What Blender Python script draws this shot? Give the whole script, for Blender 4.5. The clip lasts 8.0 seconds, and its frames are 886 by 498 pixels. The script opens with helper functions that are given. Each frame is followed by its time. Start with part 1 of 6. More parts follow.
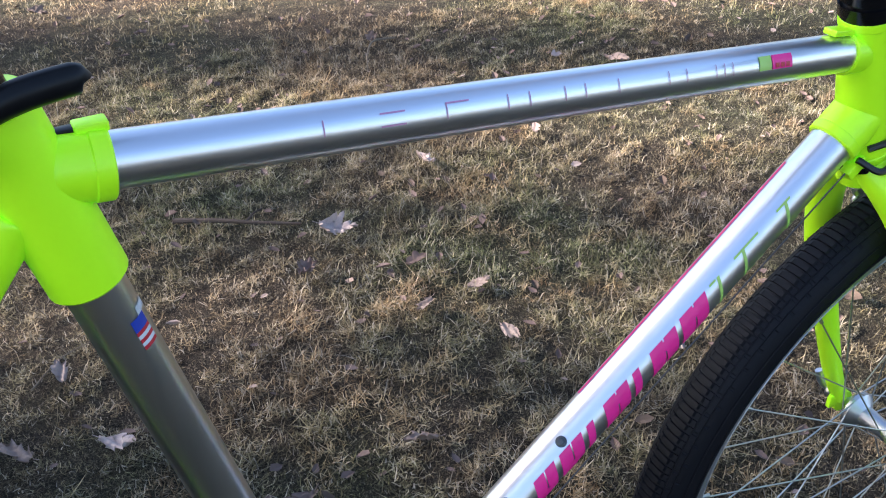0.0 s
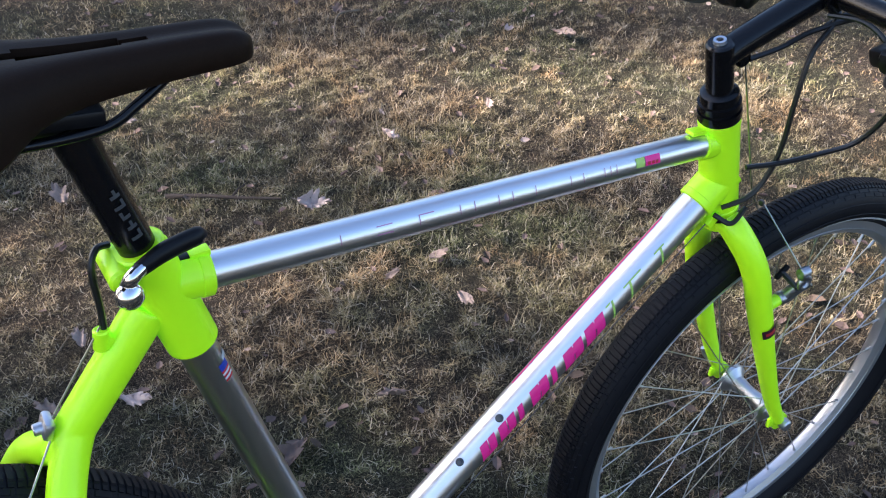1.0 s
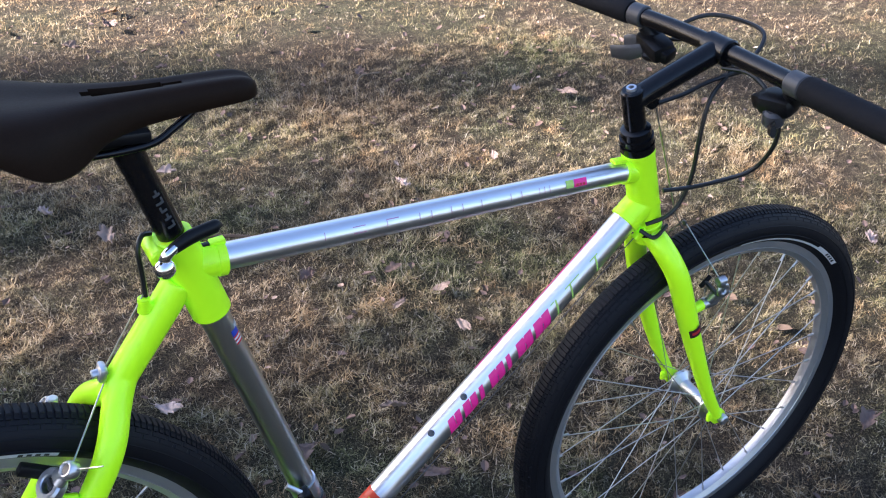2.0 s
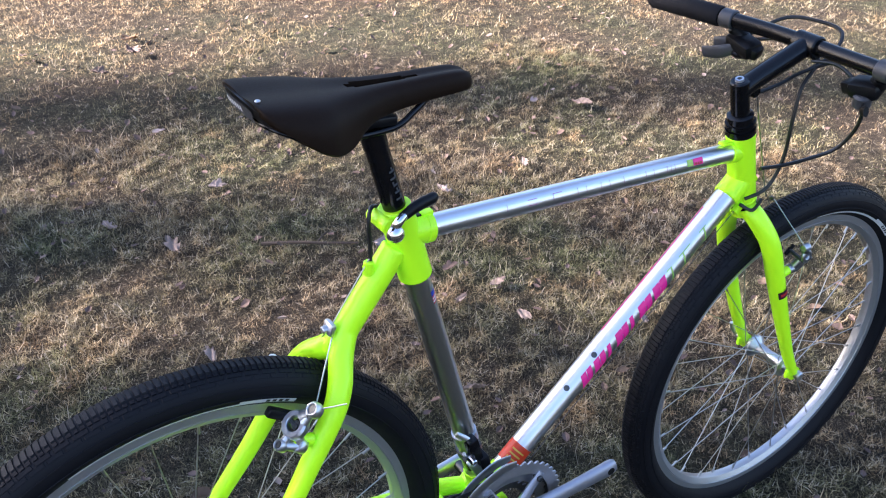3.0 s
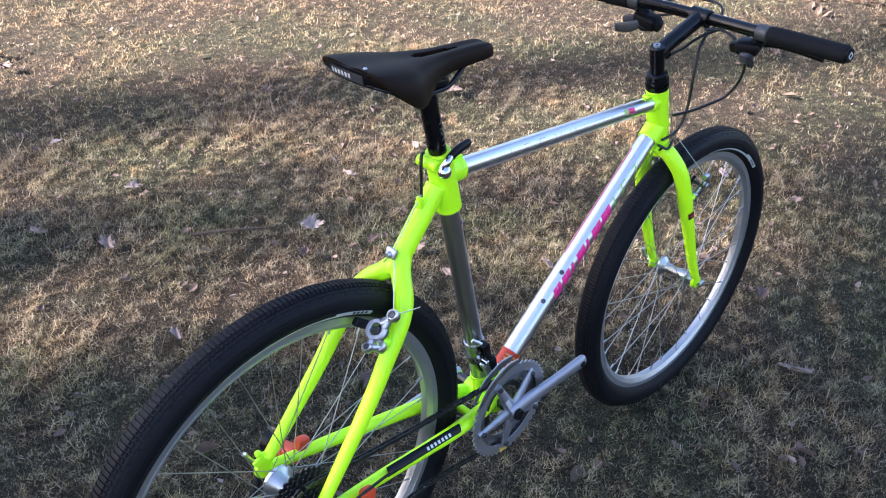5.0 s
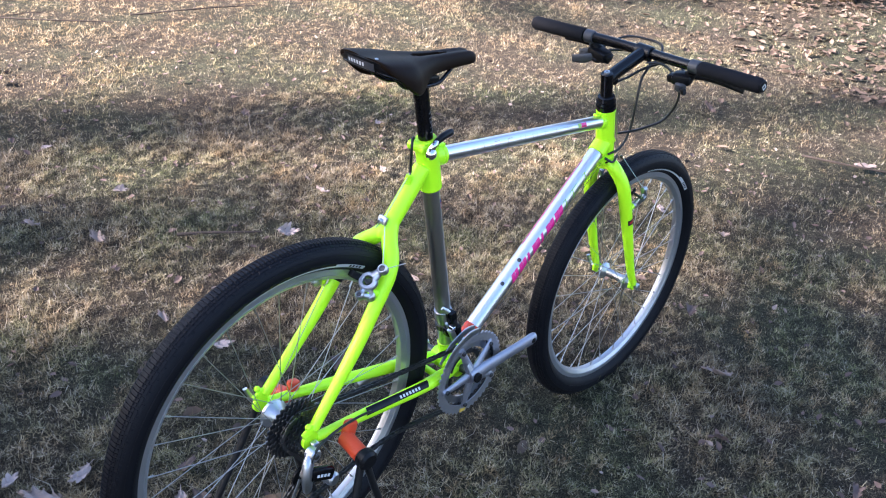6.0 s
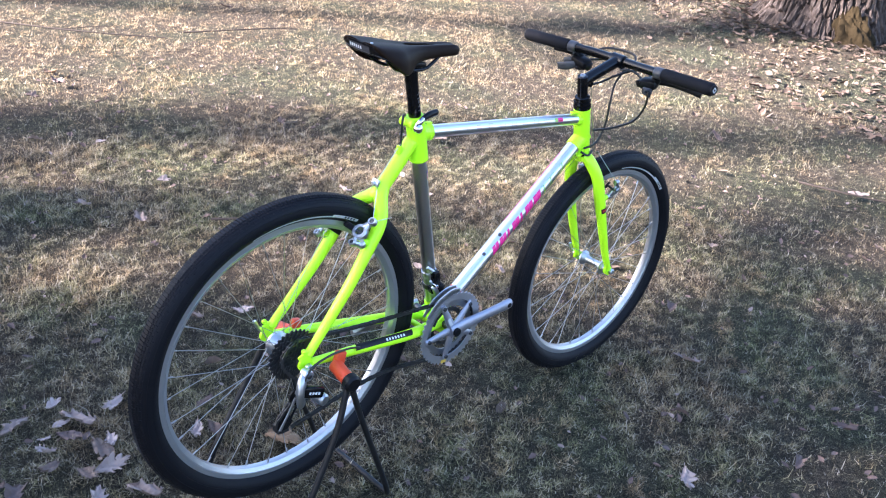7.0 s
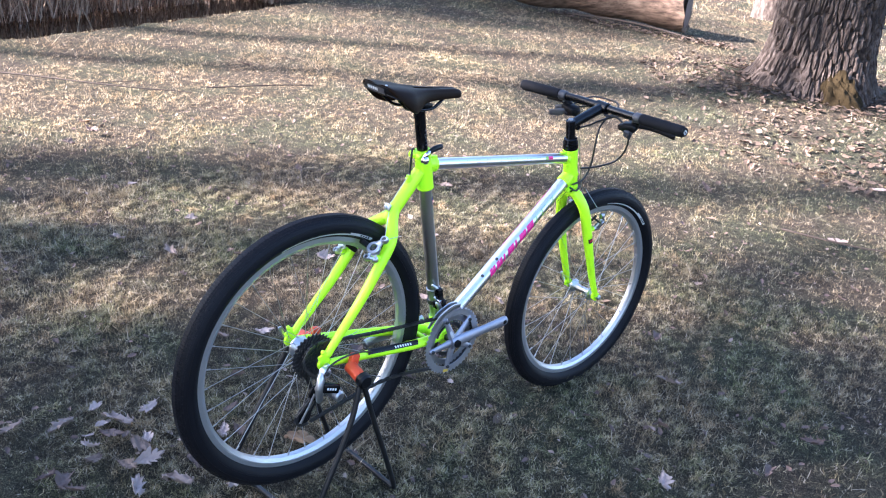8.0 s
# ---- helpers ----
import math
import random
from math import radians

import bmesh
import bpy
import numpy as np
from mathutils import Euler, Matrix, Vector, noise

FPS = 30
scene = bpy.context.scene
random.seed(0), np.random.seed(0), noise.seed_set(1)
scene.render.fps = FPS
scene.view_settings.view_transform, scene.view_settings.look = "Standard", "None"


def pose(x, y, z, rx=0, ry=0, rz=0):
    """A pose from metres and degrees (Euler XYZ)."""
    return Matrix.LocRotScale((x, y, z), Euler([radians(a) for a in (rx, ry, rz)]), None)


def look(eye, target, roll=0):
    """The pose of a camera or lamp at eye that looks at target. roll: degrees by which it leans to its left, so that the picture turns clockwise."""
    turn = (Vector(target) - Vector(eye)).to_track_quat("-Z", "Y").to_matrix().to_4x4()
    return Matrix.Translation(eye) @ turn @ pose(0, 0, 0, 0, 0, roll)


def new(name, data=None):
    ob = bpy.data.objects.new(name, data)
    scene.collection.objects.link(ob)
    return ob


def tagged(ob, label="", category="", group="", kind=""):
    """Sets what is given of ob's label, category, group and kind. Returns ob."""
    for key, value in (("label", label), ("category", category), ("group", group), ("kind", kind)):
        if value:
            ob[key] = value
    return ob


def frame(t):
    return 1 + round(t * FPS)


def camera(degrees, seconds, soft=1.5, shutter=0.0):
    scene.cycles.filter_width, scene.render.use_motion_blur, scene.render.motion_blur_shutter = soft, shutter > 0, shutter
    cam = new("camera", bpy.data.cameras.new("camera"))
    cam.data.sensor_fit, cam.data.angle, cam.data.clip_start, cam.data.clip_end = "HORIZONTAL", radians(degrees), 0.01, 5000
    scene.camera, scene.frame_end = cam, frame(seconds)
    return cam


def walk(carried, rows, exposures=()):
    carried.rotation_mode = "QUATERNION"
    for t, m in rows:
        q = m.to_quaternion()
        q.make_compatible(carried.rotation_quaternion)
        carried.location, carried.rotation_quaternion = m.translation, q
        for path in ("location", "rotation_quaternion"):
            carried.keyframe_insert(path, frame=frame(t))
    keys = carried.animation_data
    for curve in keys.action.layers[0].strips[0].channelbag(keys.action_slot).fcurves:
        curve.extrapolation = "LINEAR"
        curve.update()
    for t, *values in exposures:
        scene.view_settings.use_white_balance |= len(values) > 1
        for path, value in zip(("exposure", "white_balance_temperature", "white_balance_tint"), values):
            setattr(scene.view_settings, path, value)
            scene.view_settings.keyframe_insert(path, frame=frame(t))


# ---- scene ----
# camera
cam = camera(50.0, 8.0, soft=1.12)
EXPOSURES = [(0.0, 3.02, 5850, 13), (0.5, 2.95, 5820, 12), (1.2, 3.00, 5900, 15), (2.5, 3.19, 5820, 17), (4.5, 3.24, 5790, 18), (6.4, 3.45, 5540, 16), (7.0, 3.66, 5480, 16), (8.0, 3.62, 5430, 16)]  # seconds, stops, kelvin, tint
PATH = [
    (0, (0.2879, -0.4244, 1.0207), (1.0918, 0.9526, -0.0126), -0.44),
    (0.5, (0.2478, -0.4699, 1.161), (1.0697, 0.8235, 0.0377), 0.93),
    (1, (0.196, -0.5576, 1.2633), (1.0243, 0.6995, 0.1043), 1.17),
    (1.2, (0.184, -0.6065, 1.2853), (1.0111, 0.6587, 0.1342), 1.37),
    (2.3, (0.0912, -0.8107, 1.3697), (0.8971, 0.5629, 0.3334), -0.62),
    (2.5, (0.0379, -0.802, 1.382), (0.8643, 0.5627, 0.3501), -0.59),
    (3, (-0.168, -0.804, 1.389), (0.726, 0.5277, 0.3705), -0.4),
    (3.5, (-0.3063, -0.7816, 1.3745), (0.6294, 0.5164, 0.3499), -0.44),
    (4, (-0.3425, -0.7594, 1.3925), (0.639, 0.5062, 0.3704), -1.18),
    (4.5, (-0.4228, -0.7687, 1.4318), (0.6495, 0.4244, 0.4136), -0.14),
    (5, (-0.5944, -0.8529, 1.4634), (0.5848, 0.2459, 0.4575), 1.33),
    (5.2, (-0.677, -0.8928, 1.4708), (0.5391, 0.1777, 0.4783), 1.9),
    (6.3, (-0.9277, -1.1221, 1.4737), (0.3664, -0.0384, 0.6014), 7.04),
    (6.5, (-0.9745, -1.2094, 1.4738), (0.3052, -0.1061, 0.6048), 7.47),
    (7, (-1.04, -1.3523, 1.4862), (0.2219, -0.2025, 0.6524), 7.25),
    (7.5, (-1.1555, -1.4622, 1.4976), (0.1177, -0.279, 0.73), 7.12),
    (8, (-1.2514, -1.5779, 1.5168), (0.027, -0.373, 0.793), 7.43),
]
walk(cam, [(t, look(eye, target, roll)) for t, eye, target, roll in PATH], EXPOSURES)

# ---- light ----
SUN_DIR = Vector((-0.86, 0.50, 0.0)).normalized()  # where the sun stands, flat
SUN_UP = radians(28)
sun_vec = (SUN_DIR * math.cos(SUN_UP) + Vector((0, 0, math.sin(SUN_UP)))).normalized()
sun = new("sun", bpy.data.lights.new("sun", "SUN"))
sun.data.energy, sun.data.angle, sun.data.color = 5.0, radians(1.0), (1.0, 0.85, 0.73)
sun.matrix_world = look(sun_vec * 40, (0, 0, 0))

world = bpy.data.worlds.new("sky")
scene.world = world
world.use_nodes = True
wn, wl = world.node_tree.nodes, world.node_tree.links
sky = wn.new("ShaderNodeTexSky")
sky.sky_type, sky.sun_disc = "NISHITA", False
sky.sun_elevation, sky.sun_rotation = SUN_UP, math.atan2(SUN_DIR.x, SUN_DIR.y)
sky.dust_density, sky.ozone_density = 1.6, 0.85
wl.new(sky.outputs["Color"], wn["Background"].inputs["Color"])
wn["Background"].inputs["Strength"].default_value = 0.052


# ---- materials ----
def material(name, base=(0.5, 0.5, 0.5), rough=0.5, metal=0.0, coat=0.0, spec=0.5):
    m = bpy.data.materials.new(name)
    m.use_nodes = True
    b = m.node_tree.nodes["Principled BSDF"]
    b.inputs["Base Color"].default_value = (*base, 1)
    b.inputs["Roughness"].default_value = rough
    b.inputs["Metallic"].default_value = metal
    b.inputs["Coat Weight"].default_value = coat
    b.inputs["Coat Roughness"].default_value = 0.12
    b.inputs["Specular IOR Level"].default_value = spec
    return m


def add(m, kind, **values):
    n = m.node_tree.nodes.new(kind)
    for k, v in values.items():
        n.inputs[k.replace("_", " ")].default_value = v
    return n


def wire(m, a, b):
    m.node_tree.links.new(a, b)


def shader(m):
    return m.node_tree.nodes["Principled BSDF"]


def mapped(m, scale=(1, 1, 1)):
    c = m.node_tree.nodes.new("ShaderNodeTexCoord")
    p = m.node_tree.nodes.new("ShaderNodeMapping")
    p.inputs["Scale"].default_value = scale
    wire(m, c.outputs["Object"], p.inputs["Vector"])
    return p.outputs["Vector"]


def noise_node(m, vec, scale, detail=4.0, rough=0.55):
    n = add(m, "ShaderNodeTexNoise", Scale=scale, Detail=detail, Roughness=rough)
    wire(m, vec, n.inputs["Vector"])
    return n.outputs["Fac"]


def ramp(m, fac, stops):
    r = m.node_tree.nodes.new("ShaderNodeValToRGB")
    e = r.color_ramp.elements
    while len(e) < len(stops):
        e.new(0.5)
    for k, (p, c) in zip(e, stops):
        k.position, k.color = p, (*c, 1)
    wire(m, fac, r.inputs["Fac"])
    return r.outputs["Color"]


def mix(m, fac, a, b, mode="MIX"):
    n = m.node_tree.nodes.new("ShaderNodeMix")
    n.data_type, n.blend_type = "RGBA", mode
    if isinstance(fac, float):
        n.inputs[0].default_value = fac
    else:
        wire(m, fac, n.inputs[0])
    for k, v in ((6, a), (7, b)):
        if isinstance(v, tuple):
            n.inputs[k].default_value = (*v, 1)
        else:
            wire(m, v, n.inputs[k])
    return n.outputs[2]


def relief(m, height, strength, distance):
    b = add(m, "ShaderNodeBump", Strength=strength, Distance=distance)
    wire(m, height, b.inputs["Height"])
    wire(m, b.outputs["Normal"], shader(m).inputs["Normal"])


def worn(name, base, rough, metal=0.0, coat=0.0, vary=0.12, scale=60.0, bump=0.0, stretch=(1, 1, 1), rough_vary=0.15, spec=0.5):
    """A surface with uneven tone at two scales, uneven gloss and, if asked, fine relief."""
    m = material(name, base, rough, metal, coat, spec)
    v = mapped(m, stretch)
    big, small = noise_node(m, v, scale * 0.12, 3.0), noise_node(m, v, scale, 5.0)
    lo, hi = tuple(c * (1 - vary) for c in base), tuple(c * (1 + vary) for c in base)
    col = mix(m, big, lo, hi)
    col = mix(m, 0.35, col, ramp(m, small, [(0.3, lo), (0.7, hi)]))
    wire(m, col, shader(m).inputs["Base Color"])
    rr = add(m, "ShaderNodeMapRange", To_Min=max(0.02, rough - rough_vary), To_Max=min(1, rough + rough_vary))
    wire(m, small, rr.inputs["Value"])
    wire(m, rr.outputs[0], shader(m).inputs["Roughness"])
    if bump:
        relief(m, small, 0.6, bump)
    return m


# Green above 1: the paint's fluorescent glow is put into its base colour.
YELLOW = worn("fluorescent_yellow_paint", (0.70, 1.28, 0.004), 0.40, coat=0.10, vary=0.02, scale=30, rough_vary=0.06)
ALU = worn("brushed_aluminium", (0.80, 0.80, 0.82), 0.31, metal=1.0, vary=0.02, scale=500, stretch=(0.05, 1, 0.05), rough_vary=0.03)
# Same aluminium with upright grain; its darker base paints in a dark reflection.
ALU_SEAT_DARKENED = worn("brushed_aluminium_upright_darkened", (0.60, 0.60, 0.58), 0.33, metal=1.0, vary=0.03, scale=400, stretch=(1, 1, 0.06), rough_vary=0.04)
SILVER = worn("polished_alloy", (0.60, 0.61, 0.64), 0.38, metal=1.0, vary=0.08, scale=120, rough_vary=0.1)
RIM = worn("rim_alloy", (0.54, 0.545, 0.56), 0.38, metal=0.85, vary=0.06, scale=90, rough_vary=0.1)
GREY_ALLOY = worn("grey_alloy", (0.46, 0.47, 0.50), 0.38, metal=1.0, vary=0.12, scale=120, rough_vary=0.1)
DIM_PRINT = worn("dim_grey_print", (0.055, 0.055, 0.055), 0.5, vary=0.2, scale=200)
CHROME = material("chrome", (0.85, 0.86, 0.88), 0.08, 1.0)
SPOKE = material("stainless_spoke", (0.50, 0.49, 0.47), 0.38, 1.0)
BLACK = worn("black_anodised_metal", (0.004, 0.004, 0.005), 0.22, coat=0.0, vary=0.3, scale=80, rough_vary=0.08, spec=0.34)
PLASTIC = worn("black_plastic", (0.006, 0.006, 0.007), 0.38, vary=0.25, scale=90, spec=0.22)
RUBBER = worn("tyre_rubber", (0.0058, 0.0058, 0.0078), 0.56, vary=0.3, scale=120, bump=0.0003, rough_vary=0.10, spec=0.18)
GRIP = worn("grip_rubber", (0.009, 0.009, 0.011), 0.74, vary=0.25, scale=260, bump=0.0005, spec=0.14)
SADDLE = worn("saddle_rubber_cloth", (0.015, 0.0085, 0.005), 0.52, vary=0.3, scale=500, bump=0.0002, rough_vary=0.10, spec=0.07)
CABLE = material("cable_housing", (0.012, 0.012, 0.012), 0.35)
STEEL = worn("dark_steel", (0.10, 0.10, 0.10), 0.4, metal=0.9, vary=0.3, scale=200)
PINK = worn("pink_decal", (0.95, 0.03, 0.27), 0.35, vary=0.06, scale=80)
FADED_PINK = worn("faded_pink_print", (0.55, 0.26, 0.40), 0.4, vary=0.1, scale=120)
GREEN_DECAL = worn("green_decal", (0.45, 0.68, 0.14), 0.35, vary=0.06, scale=80)
ORANGE_LABEL = worn("orange_label", (0.72, 0.055, 0.015), 0.4, vary=0.12, scale=200)
GOLD = material("gold_print", (0.75, 0.50, 0.08), 0.4)
WHITE = worn("white_print", (0.75, 0.75, 0.74), 0.45, vary=0.08, scale=200)
GREY_PRINT = worn("grey_print", (0.60, 0.60, 0.60), 0.45, vary=0.1, scale=200)
BLUE_PRINT = material("blue_print", (0.03, 0.06, 0.40), 0.4)
RED_PRINT = material("red_print", (0.55, 0.03, 0.04), 0.4)
STICKER = worn("maroon_sticker", (0.045, 0.012, 0.022), 0.4, vary=0.2, scale=300)
ORANGE = worn("orange_red_plastic", (0.72, 0.075, 0.022), 0.42, vary=0.08, scale=80)
STAND_BLACK = worn("black_powder_coat", (0.008, 0.008, 0.009), 0.42, vary=0.25, scale=200)

# dry winter lawn: straw, some green, some bleached blades, mixed blade by blade and in broad patches
GRASS = material("dry_grass", (0.3, 0.25, 0.14), 0.7, spec=0.12)
gv = mapped(GRASS)
geo = GRASS.node_tree.nodes.new("ShaderNodeNewGeometry")
blade = geo.outputs["Random Per Island"]
STRAW_STOPS = [(0.0, (0.138, 0.104, 0.067)), (0.18, (0.254, 0.196, 0.122)), (0.42, (0.382, 0.302, 0.187)), (0.68, (0.488, 0.408, 0.268)), (0.88, (0.535, 0.470, 0.365)), (1.0, (0.570, 0.520, 0.430))]
GREEN_STOPS = [(0.0, (0.090, 0.098, 0.053)), (0.22, (0.159, 0.175, 0.082)), (0.48, (0.260, 0.270, 0.133)), (0.7, (0.371, 0.355, 0.213)), (0.88, (0.480, 0.445, 0.330)), (1.0, (0.560, 0.530, 0.440))]
TAN_STOPS = [(0.0, (0.127, 0.085, 0.050)), (0.25, (0.265, 0.182, 0.103)), (0.55, (0.445, 0.323, 0.180)), (0.82, (0.551, 0.435, 0.268)), (1.0, (0.636, 0.551, 0.415))]
straw, green, tan = ramp(GRASS, blade, STRAW_STOPS), ramp(GRASS, blade, GREEN_STOPS), ramp(GRASS, blade, TAN_STOPS)
gm = add(GRASS, "ShaderNodeMapRange", From_Min=0.40, From_Max=0.60)
wire(GRASS, noise_node(GRASS, gv, 1.7, 5.0, 0.62), gm.inputs["Value"])
tn = add(GRASS, "ShaderNodeMapRange", From_Min=0.50, From_Max=0.66)
wire(GRASS, noise_node(GRASS, gv, 7.5, 4.0, 0.6), tn.inputs["Value"])
apart = add(GRASS, "ShaderNodeSeparateXYZ")
wire(GRASS, geo.outputs["Position"], apart.inputs[0])
# From y 2 to 3.4 the blades turn from green to straw and get lighter.
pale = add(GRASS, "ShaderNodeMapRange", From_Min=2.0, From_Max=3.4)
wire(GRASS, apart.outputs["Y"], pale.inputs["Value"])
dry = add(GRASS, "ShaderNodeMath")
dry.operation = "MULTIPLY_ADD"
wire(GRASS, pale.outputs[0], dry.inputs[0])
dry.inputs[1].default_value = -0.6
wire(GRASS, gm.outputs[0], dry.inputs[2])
green_share = add(GRASS, "ShaderNodeClamp")
wire(GRASS, dry.outputs[0], green_share.inputs["Value"])
gcol = mix(GRASS, tn.outputs[0], mix(GRASS, green_share.outputs[0], straw, green), tan)
tuft_tone = ramp(GRASS, noise_node(GRASS, gv, 24.0, 3.0, 0.6), [(0.37, (0.47, 0.47, 0.48)), (0.60, (1.19, 1.18, 1.15))])
broad_tone = ramp(GRASS, noise_node(GRASS, gv, 2.6, 4.0, 0.55), [(0.36, (0.84, 0.85, 0.88)), (0.64, (1.14, 1.09, 1.02))])
blade_col = mix(GRASS, 1.0, mix(GRASS, 1.0, gcol, tuft_tone, "MULTIPLY"), broad_tone, "MULTIPLY")
# The lighter far tone paints extra sunlight into the blade colour.
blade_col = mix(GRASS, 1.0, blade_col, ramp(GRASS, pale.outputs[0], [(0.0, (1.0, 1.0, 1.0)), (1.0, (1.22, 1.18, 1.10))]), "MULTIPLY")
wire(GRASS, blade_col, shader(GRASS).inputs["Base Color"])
# thin blades let part of the light through
thin = GRASS.node_tree.nodes.new("ShaderNodeBsdfTranslucent")
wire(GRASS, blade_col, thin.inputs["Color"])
both = GRASS.node_tree.nodes.new("ShaderNodeMixShader")
both.inputs[0].default_value = 0.42
wire(GRASS, shader(GRASS).outputs[0], both.inputs[1])
wire(GRASS, thin.outputs[0], both.inputs[2])
wire(GRASS, both.outputs[0], GRASS.node_tree.nodes["Material Output"].inputs["Surface"])

SOIL = material("lawn_soil", (0.1, 0.08, 0.05), 0.95, spec=0.15)
sv = mapped(SOIL)
thatch = add(SOIL, "ShaderNodeTexNoise", Scale=150.0, Detail=3.0, Roughness=0.6, Distortion=2.6)
wire(SOIL, sv, thatch.inputs["Vector"])
s3 = thatch.outputs["Fac"]
dirt = ramp(SOIL, s3, [(0.40, (0.017, 0.013, 0.009)), (0.53, (0.068, 0.053, 0.036)), (0.66, (0.25, 0.20, 0.135))])
mossy = ramp(SOIL, s3, [(0.40, (0.015, 0.015, 0.009)), (0.53, (0.060, 0.060, 0.034)), (0.66, (0.21, 0.20, 0.125))])
sm = add(SOIL, "ShaderNodeMapRange", From_Min=0.42, From_Max=0.62)
wire(SOIL, noise_node(SOIL, sv, 1.7, 5.0, 0.62), sm.inputs["Value"])
soil_tone = ramp(SOIL, noise_node(SOIL, sv, 24.0, 3.0, 0.6), [(0.36, (0.62, 0.62, 0.62)), (0.60, (1.15, 1.13, 1.1))])
wire(SOIL, mix(SOIL, 1.0, mix(SOIL, sm.outputs[0], dirt, mossy), soil_tone, "MULTIPLY"), shader(SOIL).inputs["Base Color"])
relief(SOIL, s3, 1.0, 0.015)

BARK = material("oak_bark", (0.2, 0.17, 0.14), 0.92, spec=0.2)
bv = mapped(BARK, (1, 1, 0.3))
b1, b2 = noise_node(BARK, bv, 26.0, 6.0, 0.7), noise_node(BARK, mapped(BARK), 3.0, 4.0)
bc = ramp(BARK, b1, [(0.34, (0.020, 0.015, 0.012)), (0.52, (0.085, 0.066, 0.055)), (0.74, (0.20, 0.165, 0.142))])
wire(BARK, mix(BARK, 0.5, bc, ramp(BARK, b2, [(0.3, (0.6, 0.56, 0.52)), (0.7, (1, 0.97, 0.93))]), "MULTIPLY"), shader(BARK).inputs["Base Color"])
relief(BARK, b1, 0.9, 0.012)
MOSS = worn("moss", (0.026, 0.018, 0.008), 0.95, vary=0.5, scale=60, bump=0.01, spec=0.1)
LEAF = material("dry_leaf", (0.4, 0.33, 0.28), 0.7, spec=0.3)
oi = LEAF.node_tree.nodes.new("ShaderNodeObjectInfo")
lg = LEAF.node_tree.nodes.new("ShaderNodeNewGeometry")
lsum = LEAF.node_tree.nodes.new("ShaderNodeMath")
lsum.operation = "FRACT"
ladd = LEAF.node_tree.nodes.new("ShaderNodeMath")
wire(LEAF, oi.outputs["Random"], ladd.inputs[0])
wire(LEAF, lg.outputs["Random Per Island"], ladd.inputs[1])
wire(LEAF, ladd.outputs[0], lsum.inputs[0])
lc = ramp(LEAF, lsum.outputs[0], [(0.0, (0.11, 0.072, 0.055)), (0.3, (0.19, 0.135, 0.105)), (0.7, (0.29, 0.222, 0.185)), (1.0, (0.38, 0.305, 0.27))])
ln = noise_node(LEAF, mapped(LEAF), 60.0, 4.0)
wire(LEAF, mix(LEAF, 0.4, lc, ramp(LEAF, ln, [(0.3, (0.5, 0.46, 0.42)), (0.7, (1, 1, 1))]), "MULTIPLY"), shader(LEAF).inputs["Base Color"])
LITTER = worn("leaf_litter", (0.098, 0.070, 0.052), 0.8, vary=0.7, scale=40, spec=0.2)
PALE_LEAF = worn("bleached_leaf", (0.39, 0.315, 0.285), 0.7, vary=0.34, scale=45, spec=0.25)
TAN_LEAF = worn("tan_leaf", (0.27, 0.17, 0.095), 0.7, vary=0.35, scale=50, spec=0.25)
DARK_LEAF = worn("rotting_leaf", (0.13, 0.09, 0.075), 0.75, vary=0.35, scale=60, spec=0.3)
TWIG = worn("twig_bark", (0.062, 0.048, 0.038), 0.85, vary=0.3, scale=120, bump=0.001, spec=0.2)
STRAW_TWIG = worn("straw_twig", (0.15, 0.12, 0.085), 0.8, vary=0.3, scale=120, spec=0.2)
LOGWOOD = material("peeled_log", (0.4, 0.3, 0.2), 0.85, spec=0.2)
lv = mapped(LOGWOOD, (3, 0.3, 3))
l1, l2 = noise_node(LOGWOOD, lv, 6.0, 6.0, 0.7), noise_node(LOGWOOD, mapped(LOGWOOD), 1.6, 4.0)
wire(LOGWOOD, mix(LOGWOOD, l2, ramp(LOGWOOD, l1, [(0.35, (0.030, 0.018, 0.012)), (0.65, (0.17, 0.105, 0.068))]), ramp(LOGWOOD, l1, [(0.35, (0.06, 0.040, 0.028)), (0.65, (0.29, 0.21, 0.155))])), shader(LOGWOOD).inputs["Base Color"])
relief(LOGWOOD, l1, 0.8, 0.02)
REED = material("dead_reed", (0.25, 0.16, 0.09), 0.8, spec=0.2)
rg = REED.node_tree.nodes.new("ShaderNodeNewGeometry")
wire(REED, ramp(REED, rg.outputs["Random Per Island"], [(0.0, (0.06, 0.03, 0.02)), (0.5, (0.20, 0.115, 0.07)), (1.0, (0.42, 0.31, 0.22))]), shader(REED).inputs["Base Color"])
WATER = material("pond_water", (0.035, 0.022, 0.012), 0.06, spec=0.5)
wv = mapped(WATER)
relief(WATER, noise_node(WATER, wv, 9.0, 2.0), 0.15, 0.01)


# ---- mesh helpers ----
def link_bm(name, bm, mat, parent=None, label="", smooth=True):
    me = bpy.data.meshes.new(name)
    bm.normal_update()
    bm.to_mesh(me)
    bm.free()
    if smooth:
        me.shade_smooth()
        me.set_sharp_from_angle(angle=radians(38))
    for k in (mat if isinstance(mat, (list, tuple)) else [mat]):
        me.materials.append(k)
    ob = new(name, me)
    if parent is not None:
        ob.parent = parent
    if label:
        ob["label"] = label
    return ob


def part(name, bm, mat, parent, label=""):
    """One mesh object under a thing or under a part."""
    return link_bm(name, bm, mat, parent, label)


